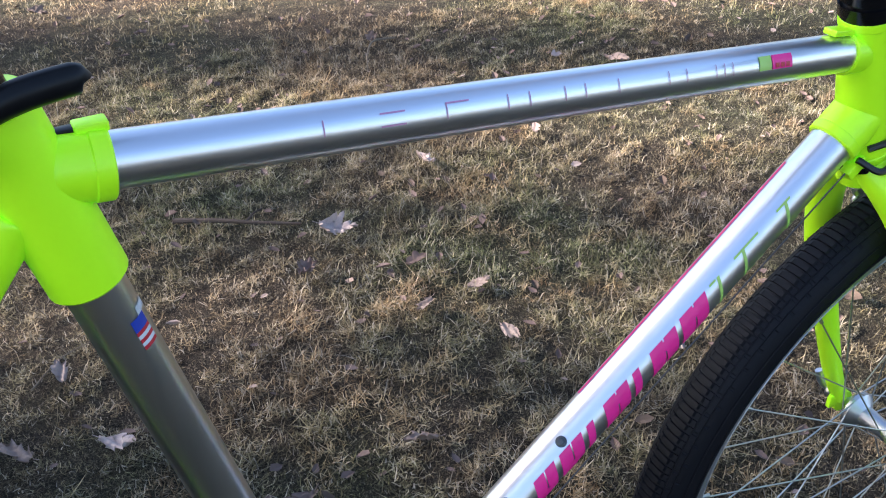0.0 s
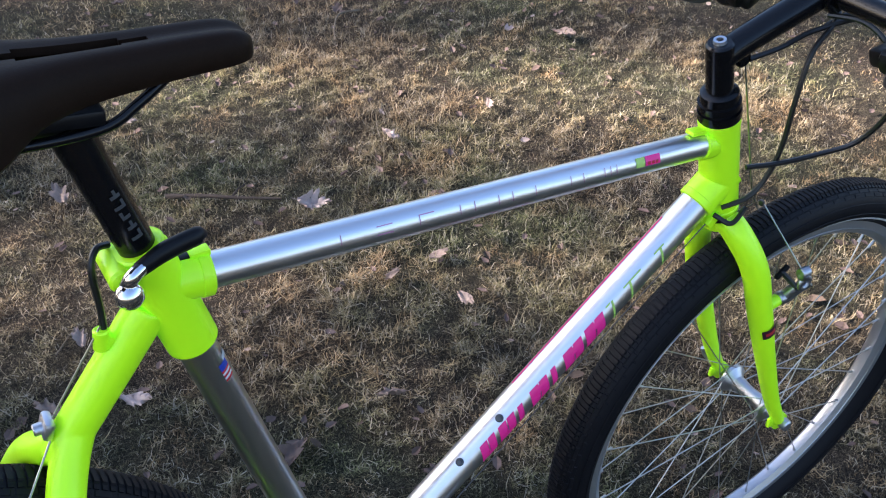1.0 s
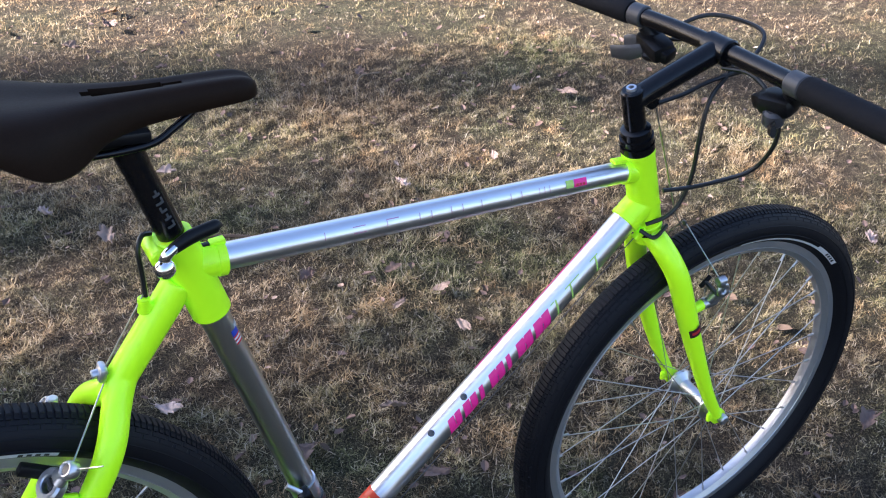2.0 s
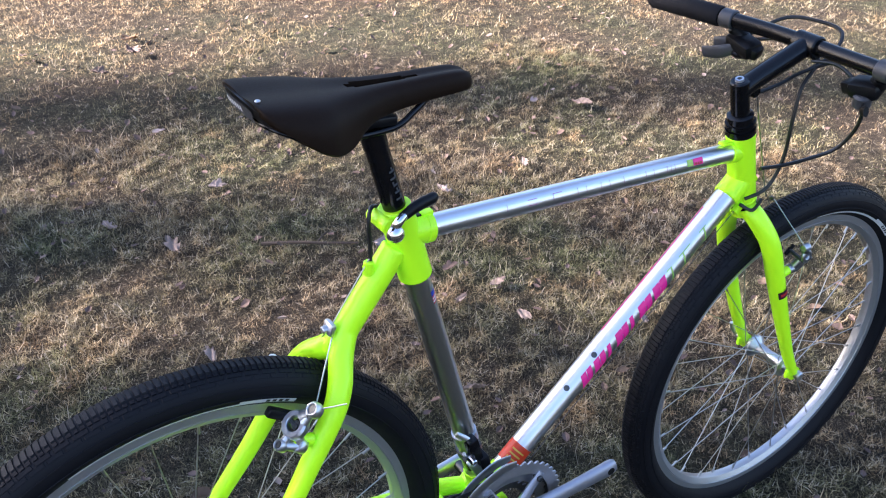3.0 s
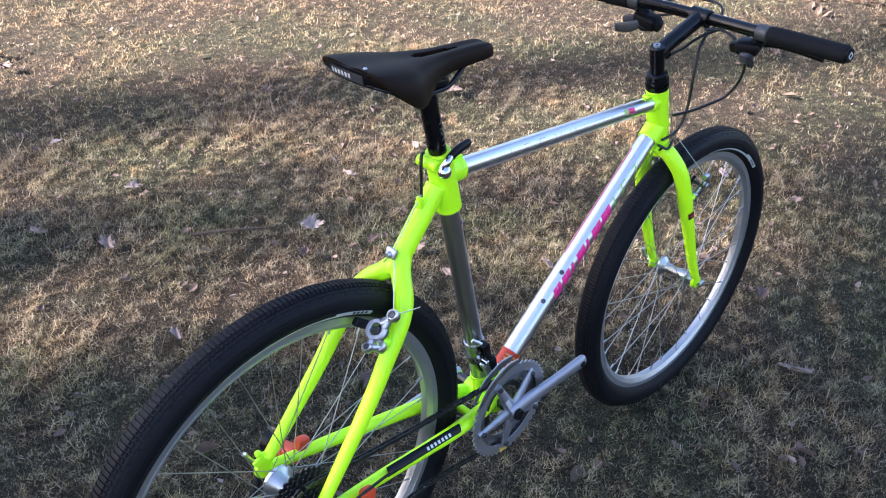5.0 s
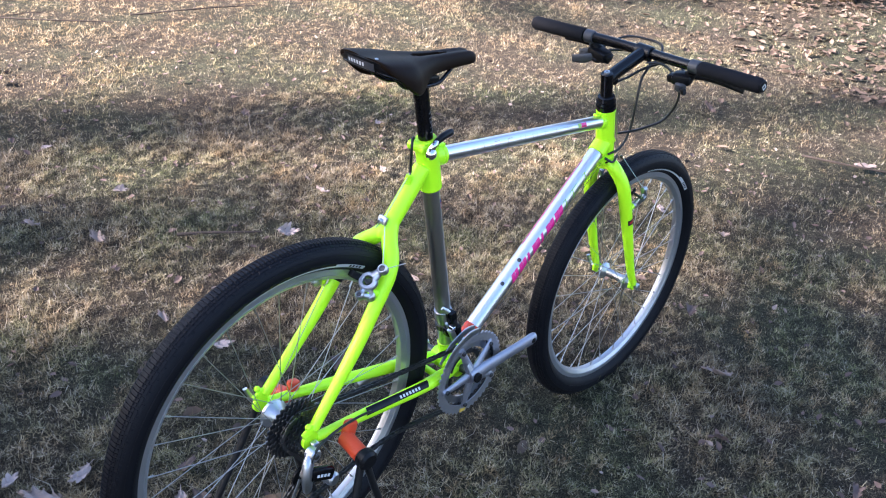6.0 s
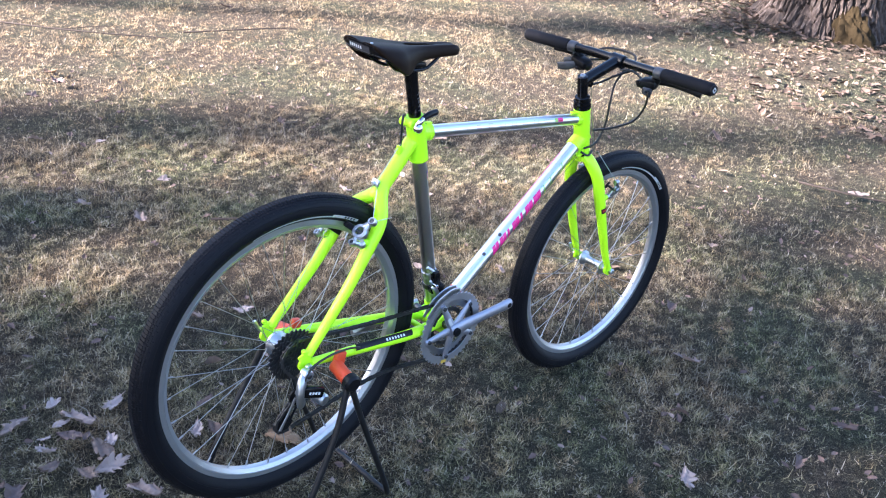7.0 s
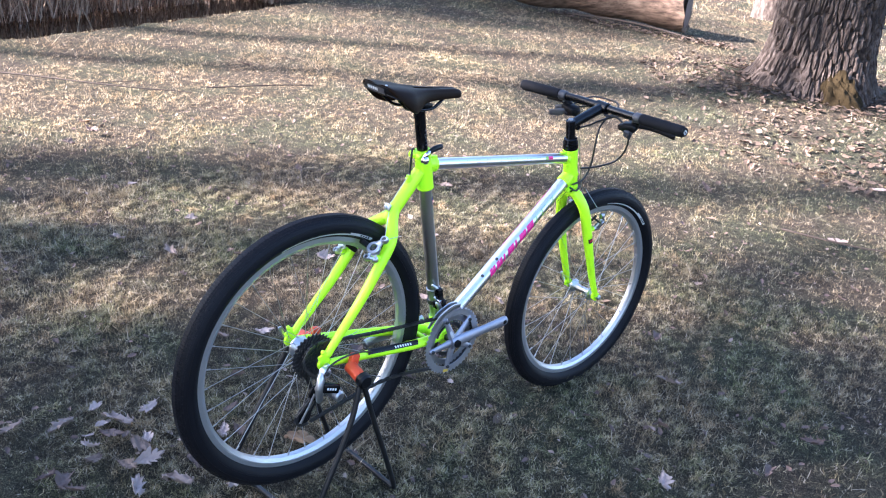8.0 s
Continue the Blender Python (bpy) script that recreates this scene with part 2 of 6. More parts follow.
def frame_along(pts):
    """Tangents and a twist-free pair of normals along a line of points."""
    out, up = [], None
    for i, p in enumerate(pts):
        t = (pts[min(i + 1, len(pts) - 1)] - pts[max(i - 1, 0)]).normalized()
        if up is None:
            up = Vector((0, 0, 1)) if abs(t.z) < 0.9 else Vector((1, 0, 0))
        a = (up - t * up.dot(t)).normalized()
        up = a
        out.append((t, a, t.cross(a)))
    return out


def tube(pts, radii, seg=16, bm=None, flat=1.0, cap=True, closed=False):
    """A swept round bar; radii one number or one for each point; flat squeezes its second axis."""
    bm = bm or bmesh.new()
    pts = [Vector(p) for p in pts]
    if not isinstance(radii, (list, tuple)):
        radii = [radii] * len(pts)
    rings = []
    for p, r, (t, a, b) in zip(pts, radii, frame_along(pts)):
        rings.append([bm.verts.new(p + a * (math.cos(k * math.tau / seg) * r) + b * (math.sin(k * math.tau / seg) * r * flat)) for k in range(seg)])
    pairs = list(zip(rings, rings[1:])) + ([(rings[-1], rings[0])] if closed else [])
    for q, s in pairs:
        for k in range(seg):
            bm.faces.new((q[k], q[(k + 1) % seg], s[(k + 1) % seg], s[k]))
    if cap and not closed:
        bm.faces.new(rings[0][::-1])
        bm.faces.new(rings[-1])
    return bm


def spline(pts, n=8):
    """Catmull-Rom points through pts."""
    p = [Vector(q) for q in pts]
    p = [2 * p[0] - p[1]] + p + [2 * p[-1] - p[-2]]
    out = []
    for i in range(1, len(p) - 2):
        for k in range(n):
            t = k / n
            out.append(0.5 * (2 * p[i] + (p[i + 1] - p[i - 1]) * t + (2 * p[i - 1] - 5 * p[i] + 4 * p[i + 1] - p[i + 2]) * t * t + (3 * p[i] - p[i - 1] - 3 * p[i + 1] + p[i + 2]) * t ** 3))
    return out + [p[-2]]


def blend(values, n=8):
    """Even steps between values, to go with spline()."""
    out = []
    for a, b in zip(values, values[1:]):
        out += [a + (b - a) * k / n for k in range(n)]
    return out + [values[-1]]


def rounded_bar(p0, p1, r, seg=20, edge=0.0015, bm=None):
    """A straight round bar with eased ends."""
    p0, p1 = Vector(p0), Vector(p1)
    d = (p1 - p0).normalized()
    return tube([p0, p0 + d * edge, p0 + d * edge * 1.01, p1 - d * edge * 1.01, p1 - d * edge, p1], [r - edge, r, r, r, r, r - edge], seg, bm)


def lathe(profile, seg=64, centre=(0, 0, 0), bm=None, closed=True):
    """Turns a profile of (radius, y) round an axle that lies along y."""
    bm = bm or bmesh.new()
    c = Vector(centre)
    rings = [[bm.verts.new(c + Vector((r * math.cos(k * math.tau / seg), y, r * math.sin(k * math.tau / seg)))) for r, y in profile] for k in range(seg)]
    n = len(profile)
    for k in range(seg):
        a, b = rings[k], rings[(k + 1) % seg]
        for j in range(n if closed else n - 1):
            bm.faces.new((a[j], a[(j + 1) % n], b[(j + 1) % n], b[j]))
    if not closed:
        for j in (0, n - 1):
            if profile[j][0] > 1e-6:
                ring = [rings[k][j] for k in range(seg)]
                bm.faces.new(ring if j else ring[::-1])
    bmesh.ops.recalc_face_normals(bm, faces=bm.faces)
    return bm


def block(m, size, bevel=0.002, bm=None):
    """A box with eased edges, at the pose m."""
    bm = bm or bmesh.new()
    tmp = bmesh.new()
    bmesh.ops.create_cube(tmp, size=1.0, matrix=Matrix.Diagonal((*size, 1)))
    if bevel:
        bmesh.ops.bevel(tmp, geom=list(tmp.edges), offset=bevel, segments=2, affect="EDGES", profile=0.5)
    tmp.transform(m)
    join(bm, tmp)
    return bm


def join(bm, other):
    vm = {v: bm.verts.new(v.co) for v in other.verts}
    for f in other.faces:
        bm.faces.new([vm[v] for v in f.verts])
    other.free()
    return bm


def ball(c, r, squash=(1, 1, 1), bm=None, seg=14):
    bm = bm or bmesh.new()
    bmesh.ops.create_uvsphere(bm, u_segments=seg, v_segments=seg // 2 + 2, radius=r, matrix=Matrix.Translation(c) @ Matrix.Diagonal((*squash, 1)))
    return bm


def along(p0, p1):
    """A pose at p0 whose x runs towards p1 and whose z stays up."""
    d = (Vector(p1) - Vector(p0)).normalized()
    y = Vector((0, 0, 1)).cross(d)
    y = y.normalized() if y.length > 1e-4 else Vector((0, 1, 0))
    m = Matrix((d, y, d.cross(y))).transposed().to_4x4()
    return Matrix.Translation(p0) @ m


def wrap(p0, p1, r, s0, s1, a0, a1, slant=0.0, bm=None, lift=0.0005, n=6):
    """A thin film on a tube from p0 to p1: from s0 to s1 metres along it, from a0 to a1 degrees round it (0 faces the drive side, 90 up)."""
    bm = bm or bmesh.new()
    m = along(p0, p1)
    grid = []
    for i in range(3):
        row = []
        for j in range(n + 1):
            a = radians(a0 + (a1 - a0) * j / n)
            s = s0 + (s1 - s0) * i / 2 + slant * j / n
            row.append(bm.verts.new(m @ Vector((s, -math.cos(a) * (r + lift), math.sin(a) * (r + lift)))))
        grid.append(row)
    for i in range(2):
        for j in range(n):
            bm.faces.new((grid[i][j], grid[i + 1][j], grid[i + 1][j + 1], grid[i][j + 1]))
    return bm


def mesh_from(name, verts, faces, mat, smooth=False):
    me = bpy.data.meshes.new(name)
    me.from_pydata(verts, [], faces)
    me.materials.append(mat)
    if smooth:
        me.shade_smooth()
    return me


# ---- ground ----
SOIL_Z = -0.032


def bank(x):
    """The near edge of the ditch, as y over x."""
    return 5.24 + 0.31 * max(0.0, x - 1.2) + 0.05 * max(0.0, x - 2.6)


def ground_z(x, y):
    z = SOIL_Z + 0.012 * noise.noise(Vector((x * 0.9, y * 0.9, 0))) + 0.006 * noise.noise(Vector((x * 3.1, y * 3.1, 5)))
    far = max(0.0, math.hypot(x - 1, y - 0.5) - 3.0)
    z += 0.03 * min(far, 8) / 8 * noise.noise(Vector((x * 0.25, y * 0.25, 9)))
    if x < 5.2 and y > 4.6:
        d = y - bank(x)
        k = max(0.0, min(1.0, (5.2 - x) / 1.2))
        if d > 0:
            z -= k * 0.22 * math.sin(math.pi * min(d / 1.3, 1.0)) ** 0.7 if d < 1.3 else 0.0
    tree_d = math.hypot(x - 6.82, y - 1.94)
    z += 0.10 * math.exp(-(tree_d / 1.1) ** 2)
    return z


def build_ground():
    near = np.arange(-4.0, 11.01, 0.14)
    far = np.array([14, 18, 25, 40, 70, 120, 200.0])
    xs = np.concatenate((-far[::-1] - 0.0, near, far))
    ys = np.concatenate((-far[::-1], np.arange(-4.0, 11.01, 0.14), far))
    verts = [(x, y, ground_z(x, y)) for y in ys for x in xs]
    w = len(xs)
    faces = [(j * w + i, j * w + i + 1, (j + 1) * w + i + 1, (j + 1) * w + i) for j in range(len(ys) - 1) for i in range(w - 1)]
    return tagged(new("ground", mesh_from("ground", verts, faces, SOIL, True)), "uneven winter lawn soil with thatch between the grass", "ground", kind="structure")


build_ground()

# pond strip
wb = bmesh.new()
edge = [(x, bank(x)) for x in np.linspace(-6.0, 4.9, 24)]
lo = [wb.verts.new((x, y + 0.02, SOIL_Z - 0.10)) for x, y in edge]
hi = [wb.verts.new((x, y + 1.28, SOIL_Z - 0.10)) for x, y in edge]
for k in range(len(edge) - 1):
    wb.faces.new((lo[k], lo[k + 1], hi[k + 1], hi[k]))
tagged(link_bm("water", wb, WATER), "still brown water of a narrow ditch", "water", kind="structure")


# ---- grass ----
def clump(x, y):
    """Uneven mounds a few centimetres across, from -1 to 1."""
    r = np.random.default_rng(77)
    s = np.zeros(len(x))
    for k in range(14):
        a, w = r.uniform(0, math.tau), r.uniform(45, 120)
        s += np.sin((x * math.cos(a) + y * math.sin(a)) * w + r.uniform(0, math.tau) + 1.5 * np.sin(7 * x + 5 * y + k))
    return np.clip(s / 4.2, -1, 1)


def blades(n, cx, cy, sx, sy, length, width, rng, keep=None, lean=(0.45, 1.55), per=42, spread=0.013, joints=3, relief=0.012):
    """Numbers for n bent blades spread over a box: vertices and how they join."""
    # tufts a few centimetres across, with gaps between
    k = n // per
    tx, ty = rng.uniform(cx - sx, cx + sx, k), rng.uniform(cy - sy, cy + sy, k)
    t = rng.integers(0, k, n)
    ox, oy = rng.normal(0, spread, n), rng.normal(0, spread, n)
    x, y = tx[t] + ox, ty[t] + oy
    out = np.arctan2(oy, ox)
    tuft_tall = rng.lognormal(0.0, 0.28, k)[t]
    if keep is not None:
        ok = keep(x, y, rng)
        x, y, out, tuft_tall = x[ok], y[ok], out[ok], tuft_tall[ok]
    n = len(x)
    z = np.array([ground_z(a, b) for a, b in zip(x, y)]) - 0.003
    mound = clump(x, y)
    z += relief * np.clip(mound, -0.1, 1.0)
    tall = 0.75 + 0.45 * np.sin(x * 5.1 + 2 * np.sin(y * 3.7)) * np.sin(y * 4.3 + 1.3 * np.sin(x * 2.9))
    ln = length * rng.lognormal(0.0, 0.35, n) * np.clip(tall, 0.6, 1.2) * tuft_tall * (1.0 + 0.25 * mound)
    wd = width * rng.uniform(0.6, 1.3, n)
    az = out + rng.normal(0, 0.9, n)
    tilt = rng.uniform(lean[0], lean[1], n)
    curl = rng.normal(0.5, 1.5, n)
    side = rng.normal(0.0, 1.7, n)
    px, py, pz = x.copy(), y.copy(), z.copy()
    rows = []
    for s in range(joints + 1):
        f = (1.0, 0.85, 0.6)[s] if s < joints else 0.0
        nx, ny = -np.sin(az), np.cos(az)
        if s < joints:
            rows.append(np.stack((px - nx * wd * f / 2, py - ny * wd * f / 2, pz), 1))
            rows.append(np.stack((px + nx * wd * f / 2, py + ny * wd * f / 2, pz), 1))
        else:
            rows.append(np.stack((px, py, pz), 1))
        step = ln / joints
        px = px + np.cos(az) * np.sin(tilt) * step
        py = py + np.sin(az) * np.sin(tilt) * step
        pz = np.maximum(pz + np.cos(tilt) * step, z + 0.002)
        tilt = tilt + curl * 1.8 / joints
        az = az + side * 1.8 / joints
    return np.stack(rows, 1).reshape(-1, 3), n


def grass_object(name, sets, label, joints=3):
    verts = np.concatenate([s[0] for s in sets]).astype(np.float32)
    n = sum(s[1] for s in sets)
    quad = np.array({3: [0, 1, 3, 2, 2, 3, 5, 4, 4, 5, 6], 2: [0, 1, 3, 2, 2, 3, 4], 1: [0, 1, 2]}[joints], dtype=np.int32)
    nv, nl = 2 * joints + 1, len(quad)
    first = np.array([0, 4, 8][:joints], dtype=np.int32)
    loops = (np.arange(n, dtype=np.int32)[:, None] * nv + quad[None]).reshape(-1)
    starts = (np.arange(n, dtype=np.int32)[:, None] * nl + first).reshape(-1)
    me = bpy.data.meshes.new(name)
    me.vertices.add(len(verts))
    me.vertices.foreach_set("co", verts.reshape(-1))
    me.loops.add(len(loops))
    me.loops.foreach_set("vertex_index", loops)
    me.polygons.add(len(starts))
    me.polygons.foreach_set("loop_start", starts)
    me.materials.append(GRASS)
    me.update(calc_edges=True)
    return tagged(new(name, me), label, "grass", kind="stuff")


def lawn(x, y, rng):
    thin = 0.5 + 0.5 * np.sin(x * 7.3 + 3 * np.sin(y * 2.2)) * np.sin(y * 6.1 + 2 * np.sin(x * 3.3))
    wet = (y > 5.19 + 0.31 * np.maximum(0, x - 1.2) + 0.05 * np.maximum(0, x - 2.6)) & (x < 4.8)
    tree = np.hypot(x - 6.82, y - 1.94) < 0.75
    edge = np.where((y < -0.9) | (x < -1.2) | (y > 7.5) | (x > 11.5), 0.35, 1.0)
    return (rng.uniform(0, 1, len(x)) < (0.80 + 0.20 * thin) * edge) & ~wet & ~tree


def outside(box):
    def keep(x, y, rng):
        return ~((abs(x - box[0]) < box[2]) & (abs(y - box[1]) < box[3])) & lawn(x, y, rng)
    return keep


rng = np.random.default_rng(4)
NEAR, MID, FAR = (0.95, 0.8, 1.45, 1.45), (1.7, 1.5, 3.0, 2.9), (4.2, 3.6, 6.8, 6.6)
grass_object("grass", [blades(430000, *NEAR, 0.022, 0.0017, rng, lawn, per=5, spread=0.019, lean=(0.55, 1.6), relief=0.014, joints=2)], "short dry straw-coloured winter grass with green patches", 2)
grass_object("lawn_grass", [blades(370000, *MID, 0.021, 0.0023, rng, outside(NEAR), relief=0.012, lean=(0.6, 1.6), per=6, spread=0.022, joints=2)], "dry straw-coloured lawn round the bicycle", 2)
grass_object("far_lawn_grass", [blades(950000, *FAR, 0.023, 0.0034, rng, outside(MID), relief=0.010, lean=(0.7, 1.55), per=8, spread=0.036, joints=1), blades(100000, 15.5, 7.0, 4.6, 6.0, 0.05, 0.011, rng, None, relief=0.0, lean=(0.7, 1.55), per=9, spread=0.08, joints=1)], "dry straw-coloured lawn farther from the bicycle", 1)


# ---- trees ----
def limb(pts, radii, seg, bm, rough=0.0, flare=0):
    """A bark-covered limb with an uneven round section."""
    pts = spline(pts, 5)
    radii = blend(radii, 5)
    tube(pts, radii, seg, bm)


def branchy(bm, base, direction, length, radius, depth, rnd):
    d = Vector(direction).normalized()
    pts, p = [Vector(base)], Vector(base)
    for k in range(4):
        d = (d + Vector((rnd.uniform(-.25, .25), rnd.uniform(-.25, .25), rnd.uniform(-.08, .22)))).normalized()
        p = p + d * length / 4
        pts.append(p.copy())
    tube(pts, [radius, radius * .8, radius * .62, radius * .45, radius * .25], 7 if depth > 1 else 5, bm)
    if depth > 0:
        for k in range(4 if depth > 1 else 5):
            f = rnd.uniform(0.3, 1.0)
            q = pts[min(4, int(f * 4))]
            side = Vector((rnd.uniform(-1, 1), rnd.uniform(-1, 1), rnd.uniform(-.1, .8))).normalized()
            branchy(bm, q, d * 0.5 + side, length * rnd.uniform(.45, .7), radius * .42, depth - 1, rnd)


def bare_tree(x, y, r, h, seed, label, reach=1.0, limbs=16, low=0.42, thick=0.3, snag=False):
    rnd = random.Random(seed)
    root = new("tree")
    root.location = (x, y, ground_z(x, y) - 0.03)
    bm = bmesh.new()
    lean = (rnd.uniform(-.08, .08), rnd.uniform(-.08, .08))
    tube([(lean[0] * f * f, lean[1] * f * f, f * h) for f in (0, .02, .06, .2, .5, .8, 1)], [r * 1.18, r * 1.1, r * 1.04] + ([r] * 4 if snag else [r, r * .85, r * .6, r * .3]), 18, bm)
    part("trunk", bm, BARK, root)
    cb = bmesh.new()
    for k in range(limbs):
        z = h * rnd.uniform(low, .98)
        a = rnd.uniform(0, math.tau)
        branchy(cb, (lean[0] * (z / h) ** 2, lean[1] * (z / h) ** 2, z), (math.cos(a), math.sin(a), rnd.uniform(.2, .9)), rnd.uniform(1.8, 3.4) * reach, r * thick, 2, rnd)
    part("crown", cb, BARK, root, "bare winter branches and twigs")
    return tagged(root, label, "tree")


# unseen trees added towards the sun, to cast bands of shade on the lawn
ACROSS = Vector((SUN_DIR.y, -SUN_DIR.x, 0)) if SUN_DIR.y * 0.5 - SUN_DIR.x * 0.86 > 0 else Vector((-SUN_DIR.y, SUN_DIR.x, 0))


def shade_tree(q, s, r, h, seed, reach, limbs, low=0.42, thick=0.3, snag=False):
    p = ACROSS * q + SUN_DIR * s
    return bare_tree(p.x, p.y, r, h, seed, "unseen bare grey-barked tree, added to shade the lawn", reach, limbs, low, thick, snag)


# trunk widths, heights and crown bases set where each shade band begins and ends
for row in ((0.32, 13.0, 0.54, 13.0, 1, 0.6, 12), (-0.60, 11.0, 0.58, 12.0, 2, 1.0, 16), (-1.75, 13.5, 0.60, 13.0, 3, 1.0, 16), (-3.0, 12.0, 0.70, 14.0, 8, 1.0, 16), (-4.3, 13.0, 0.70, 14.0, 16, 1.0, 16), (2.40, 26.0, 0.18, 20.0, 4, 0.12, 5), (2.68, 24.0, 0.18, 19.0, 7, 0.12, 5),
            (1.60, 13.0, 0.23, 6.75, 14, 0.10, 4, 0.42, 0.2, True), (2.12, 13.0, 0.07, 6.6, 15, 0.10, 3, 0.42, 0.2, True), (1.42, 24.0, 0.10, 18.0, 17, 0.12, 5), (5.92, 17.0, 0.17, 12.0, 5, 0.2, 6), (4.80, 14.0, 0.10, 12.6, 9, 0.34, 26, 0.66, 1.1), (1.65, 38.0, 0.20, 24.5, 41, 0.36, 20, 0.70, 0.5), (2.62, 36.4, 0.11, 27.0, 43, 0.50, 14, 0.785, 0.7), (6.55, 30.0, 0.09, 23.0, 47, 0.42, 14, 0.80, 0.8), (5.10, 30.0, 0.09, 25.0, 53, 0.55, 40, 0.745, 1.5), (8.50, 34.0, 0.11, 20.4, 59, 0.55, 36, 0.88, 1.2)):
    shade_tree(*row)


# the big oak
def oak():
    root = new("oak_tree")
    cx, cy = 6.82, 1.94
    root.location = (cx, cy, ground_z(cx, cy) - 0.06)
    zs = list(np.linspace(0, 2.2, 150)) + [2.6, 3.2, 4, 5, 6.5, 8]
    seg = 400
    bm = bmesh.new()
    rings = []
    for z in zs:
        ring = []
        for k in range(seg):
            t = k / seg * math.tau
            lobe = 0.5 + 0.5 * math.cos(5 * t + 0.8) * math.cos(2 * t - 0.5)
            r = 0.402 * (1 - 0.035 * min(z, 3)) + (0.115 + 0.14 * lobe) * math.exp(-z / 0.21) + 0.015 * math.sin(3 * t + z)
            if z < 2.3:
                wob = noise.noise(Vector((math.cos(t) * 3, math.sin(t) * 3, z * 3))) * 0.22
                q = Vector((math.cos(t) * 10.5 + wob, math.sin(t) * 10.5 + wob, z * 4.8 + 0.6 * wob))
                d = noise.voronoi(q)[0]
                ridge = min(1.0, max(0.0, (d[1] - d[0]) * 6.5 - 0.10))
                fine_q = Vector((math.cos(t) * 17, math.sin(t) * 17, z * 8.0 + wob))
                e = noise.voronoi(fine_q)[0]
                r += 0.044 * ridge - 0.030 + 0.009 * min(1.0, (e[1] - e[0]) * 4.0) + 0.006 * noise.noise(Vector((math.cos(t) * 30, math.sin(t) * 30, z * 16)))
            ring.append(bm.verts.new((r * math.cos(t) + 0.02 * z, r * math.sin(t), z)))
        rings.append(ring)
    for a, b in zip(rings, rings[1:]):
        for k in range(seg):
            bm.faces.new((a[k], a[(k + 1) % seg], b[(k + 1) % seg], b[k]))
    part("trunk", bm, BARK, root, "thick trunk with deep plated bark")
    cb, rnd = bmesh.new(), random.Random(12)
    for k in range(8):
        a = rnd.uniform(0, math.tau)
        branchy(cb, (0.1, 0, rnd.uniform(4.5, 8)), (math.cos(a), math.sin(a), .6), rnd.uniform(2, 3.5), .14, 2, rnd)
    part("crown", cb, BARK, root, "bare winter branches")
    mb = bmesh.new()
    bmesh.ops.create_icosphere(mb, subdivisions=5, radius=1.0)
    for v in mb.verts:
        n = 1 + 0.28 * noise.noise(v.co * 2.3) + 0.12 * noise.noise(v.co * 7)
        up = max(0.0, v.co.z)
        v.co = Vector((v.co.x * 0.17 * n * (1 - 0.45 * up) - 0.37 + 0.06 * up, v.co.y * 0.20 * n * (1 - 0.45 * up) - 0.41 + 0.06 * up, up * 0.24 * n + 0.02))
    part("moss_mound", mb, MOSS, root, "brown-green moss at the foot of the trunk")
    return tagged(root, "large oak with deeply furrowed grey bark and mossy foot", "tree")


oak()
bare_tree(11.5, 4.85, 0.20, 12.0, 31, "sunlit bare tree standing far behind the lawn", 1.0, 12)

# fallen log
lb = bmesh.new()
p0, p1 = Vector((8.32, 4.20, 0.26)), Vector((5.9, 10.2, 0.30))
pts = [p0.lerp(p1, k / 40) + Vector((0.03 * math.sin(k * .5), 0, 0.015 * math.sin(k * .33))) for k in range(41)]
tube(pts, [0.245 + 0.012 * math.sin(k * 1.3) for k in range(41)], 40, lb)
for v in lb.verts:
    v.co += Vector((1, 0.4, 1)) * 0.022 * noise.noise(v.co * 5) + Vector((0.3, 0, 1)) * 0.03 * noise.noise(v.co * 1.7)
for v in lb.verts:
    if (v.co - p0).dot((p1 - p0).normalized()) < 0.10:
        v.co += (p0 - p1).normalized() * (0.09 * noise.noise(v.co * 9) + 0.05 * noise.noise(v.co * 3))
log = new("fallen_log")
log.location = (8.32, 4.2, SOIL_Z)
lb.transform(Matrix.Translation((-8.32, -4.2, -SOIL_Z)))
part("log_body", lb, LOGWOOD, log)
ck = bmesh.new()
bmesh.ops.create_circle(ck, cap_ends=True, radius=0.20, segments=24, matrix=Matrix.Translation((0.004, -0.012, 0.26 - SOIL_Z)) @ (p0 - p1).to_track_quat("Z", "Y").to_matrix().to_4x4())
part("cut_end", ck, DARK_LEAF, log, "dark rotten cut end")
tagged(log, "weathered fallen log with peeling tan bark on the grass", "log")

# dead reeds on the far bank of the ditch
rng2 = np.random.default_rng(9)
rv, rf = [], []
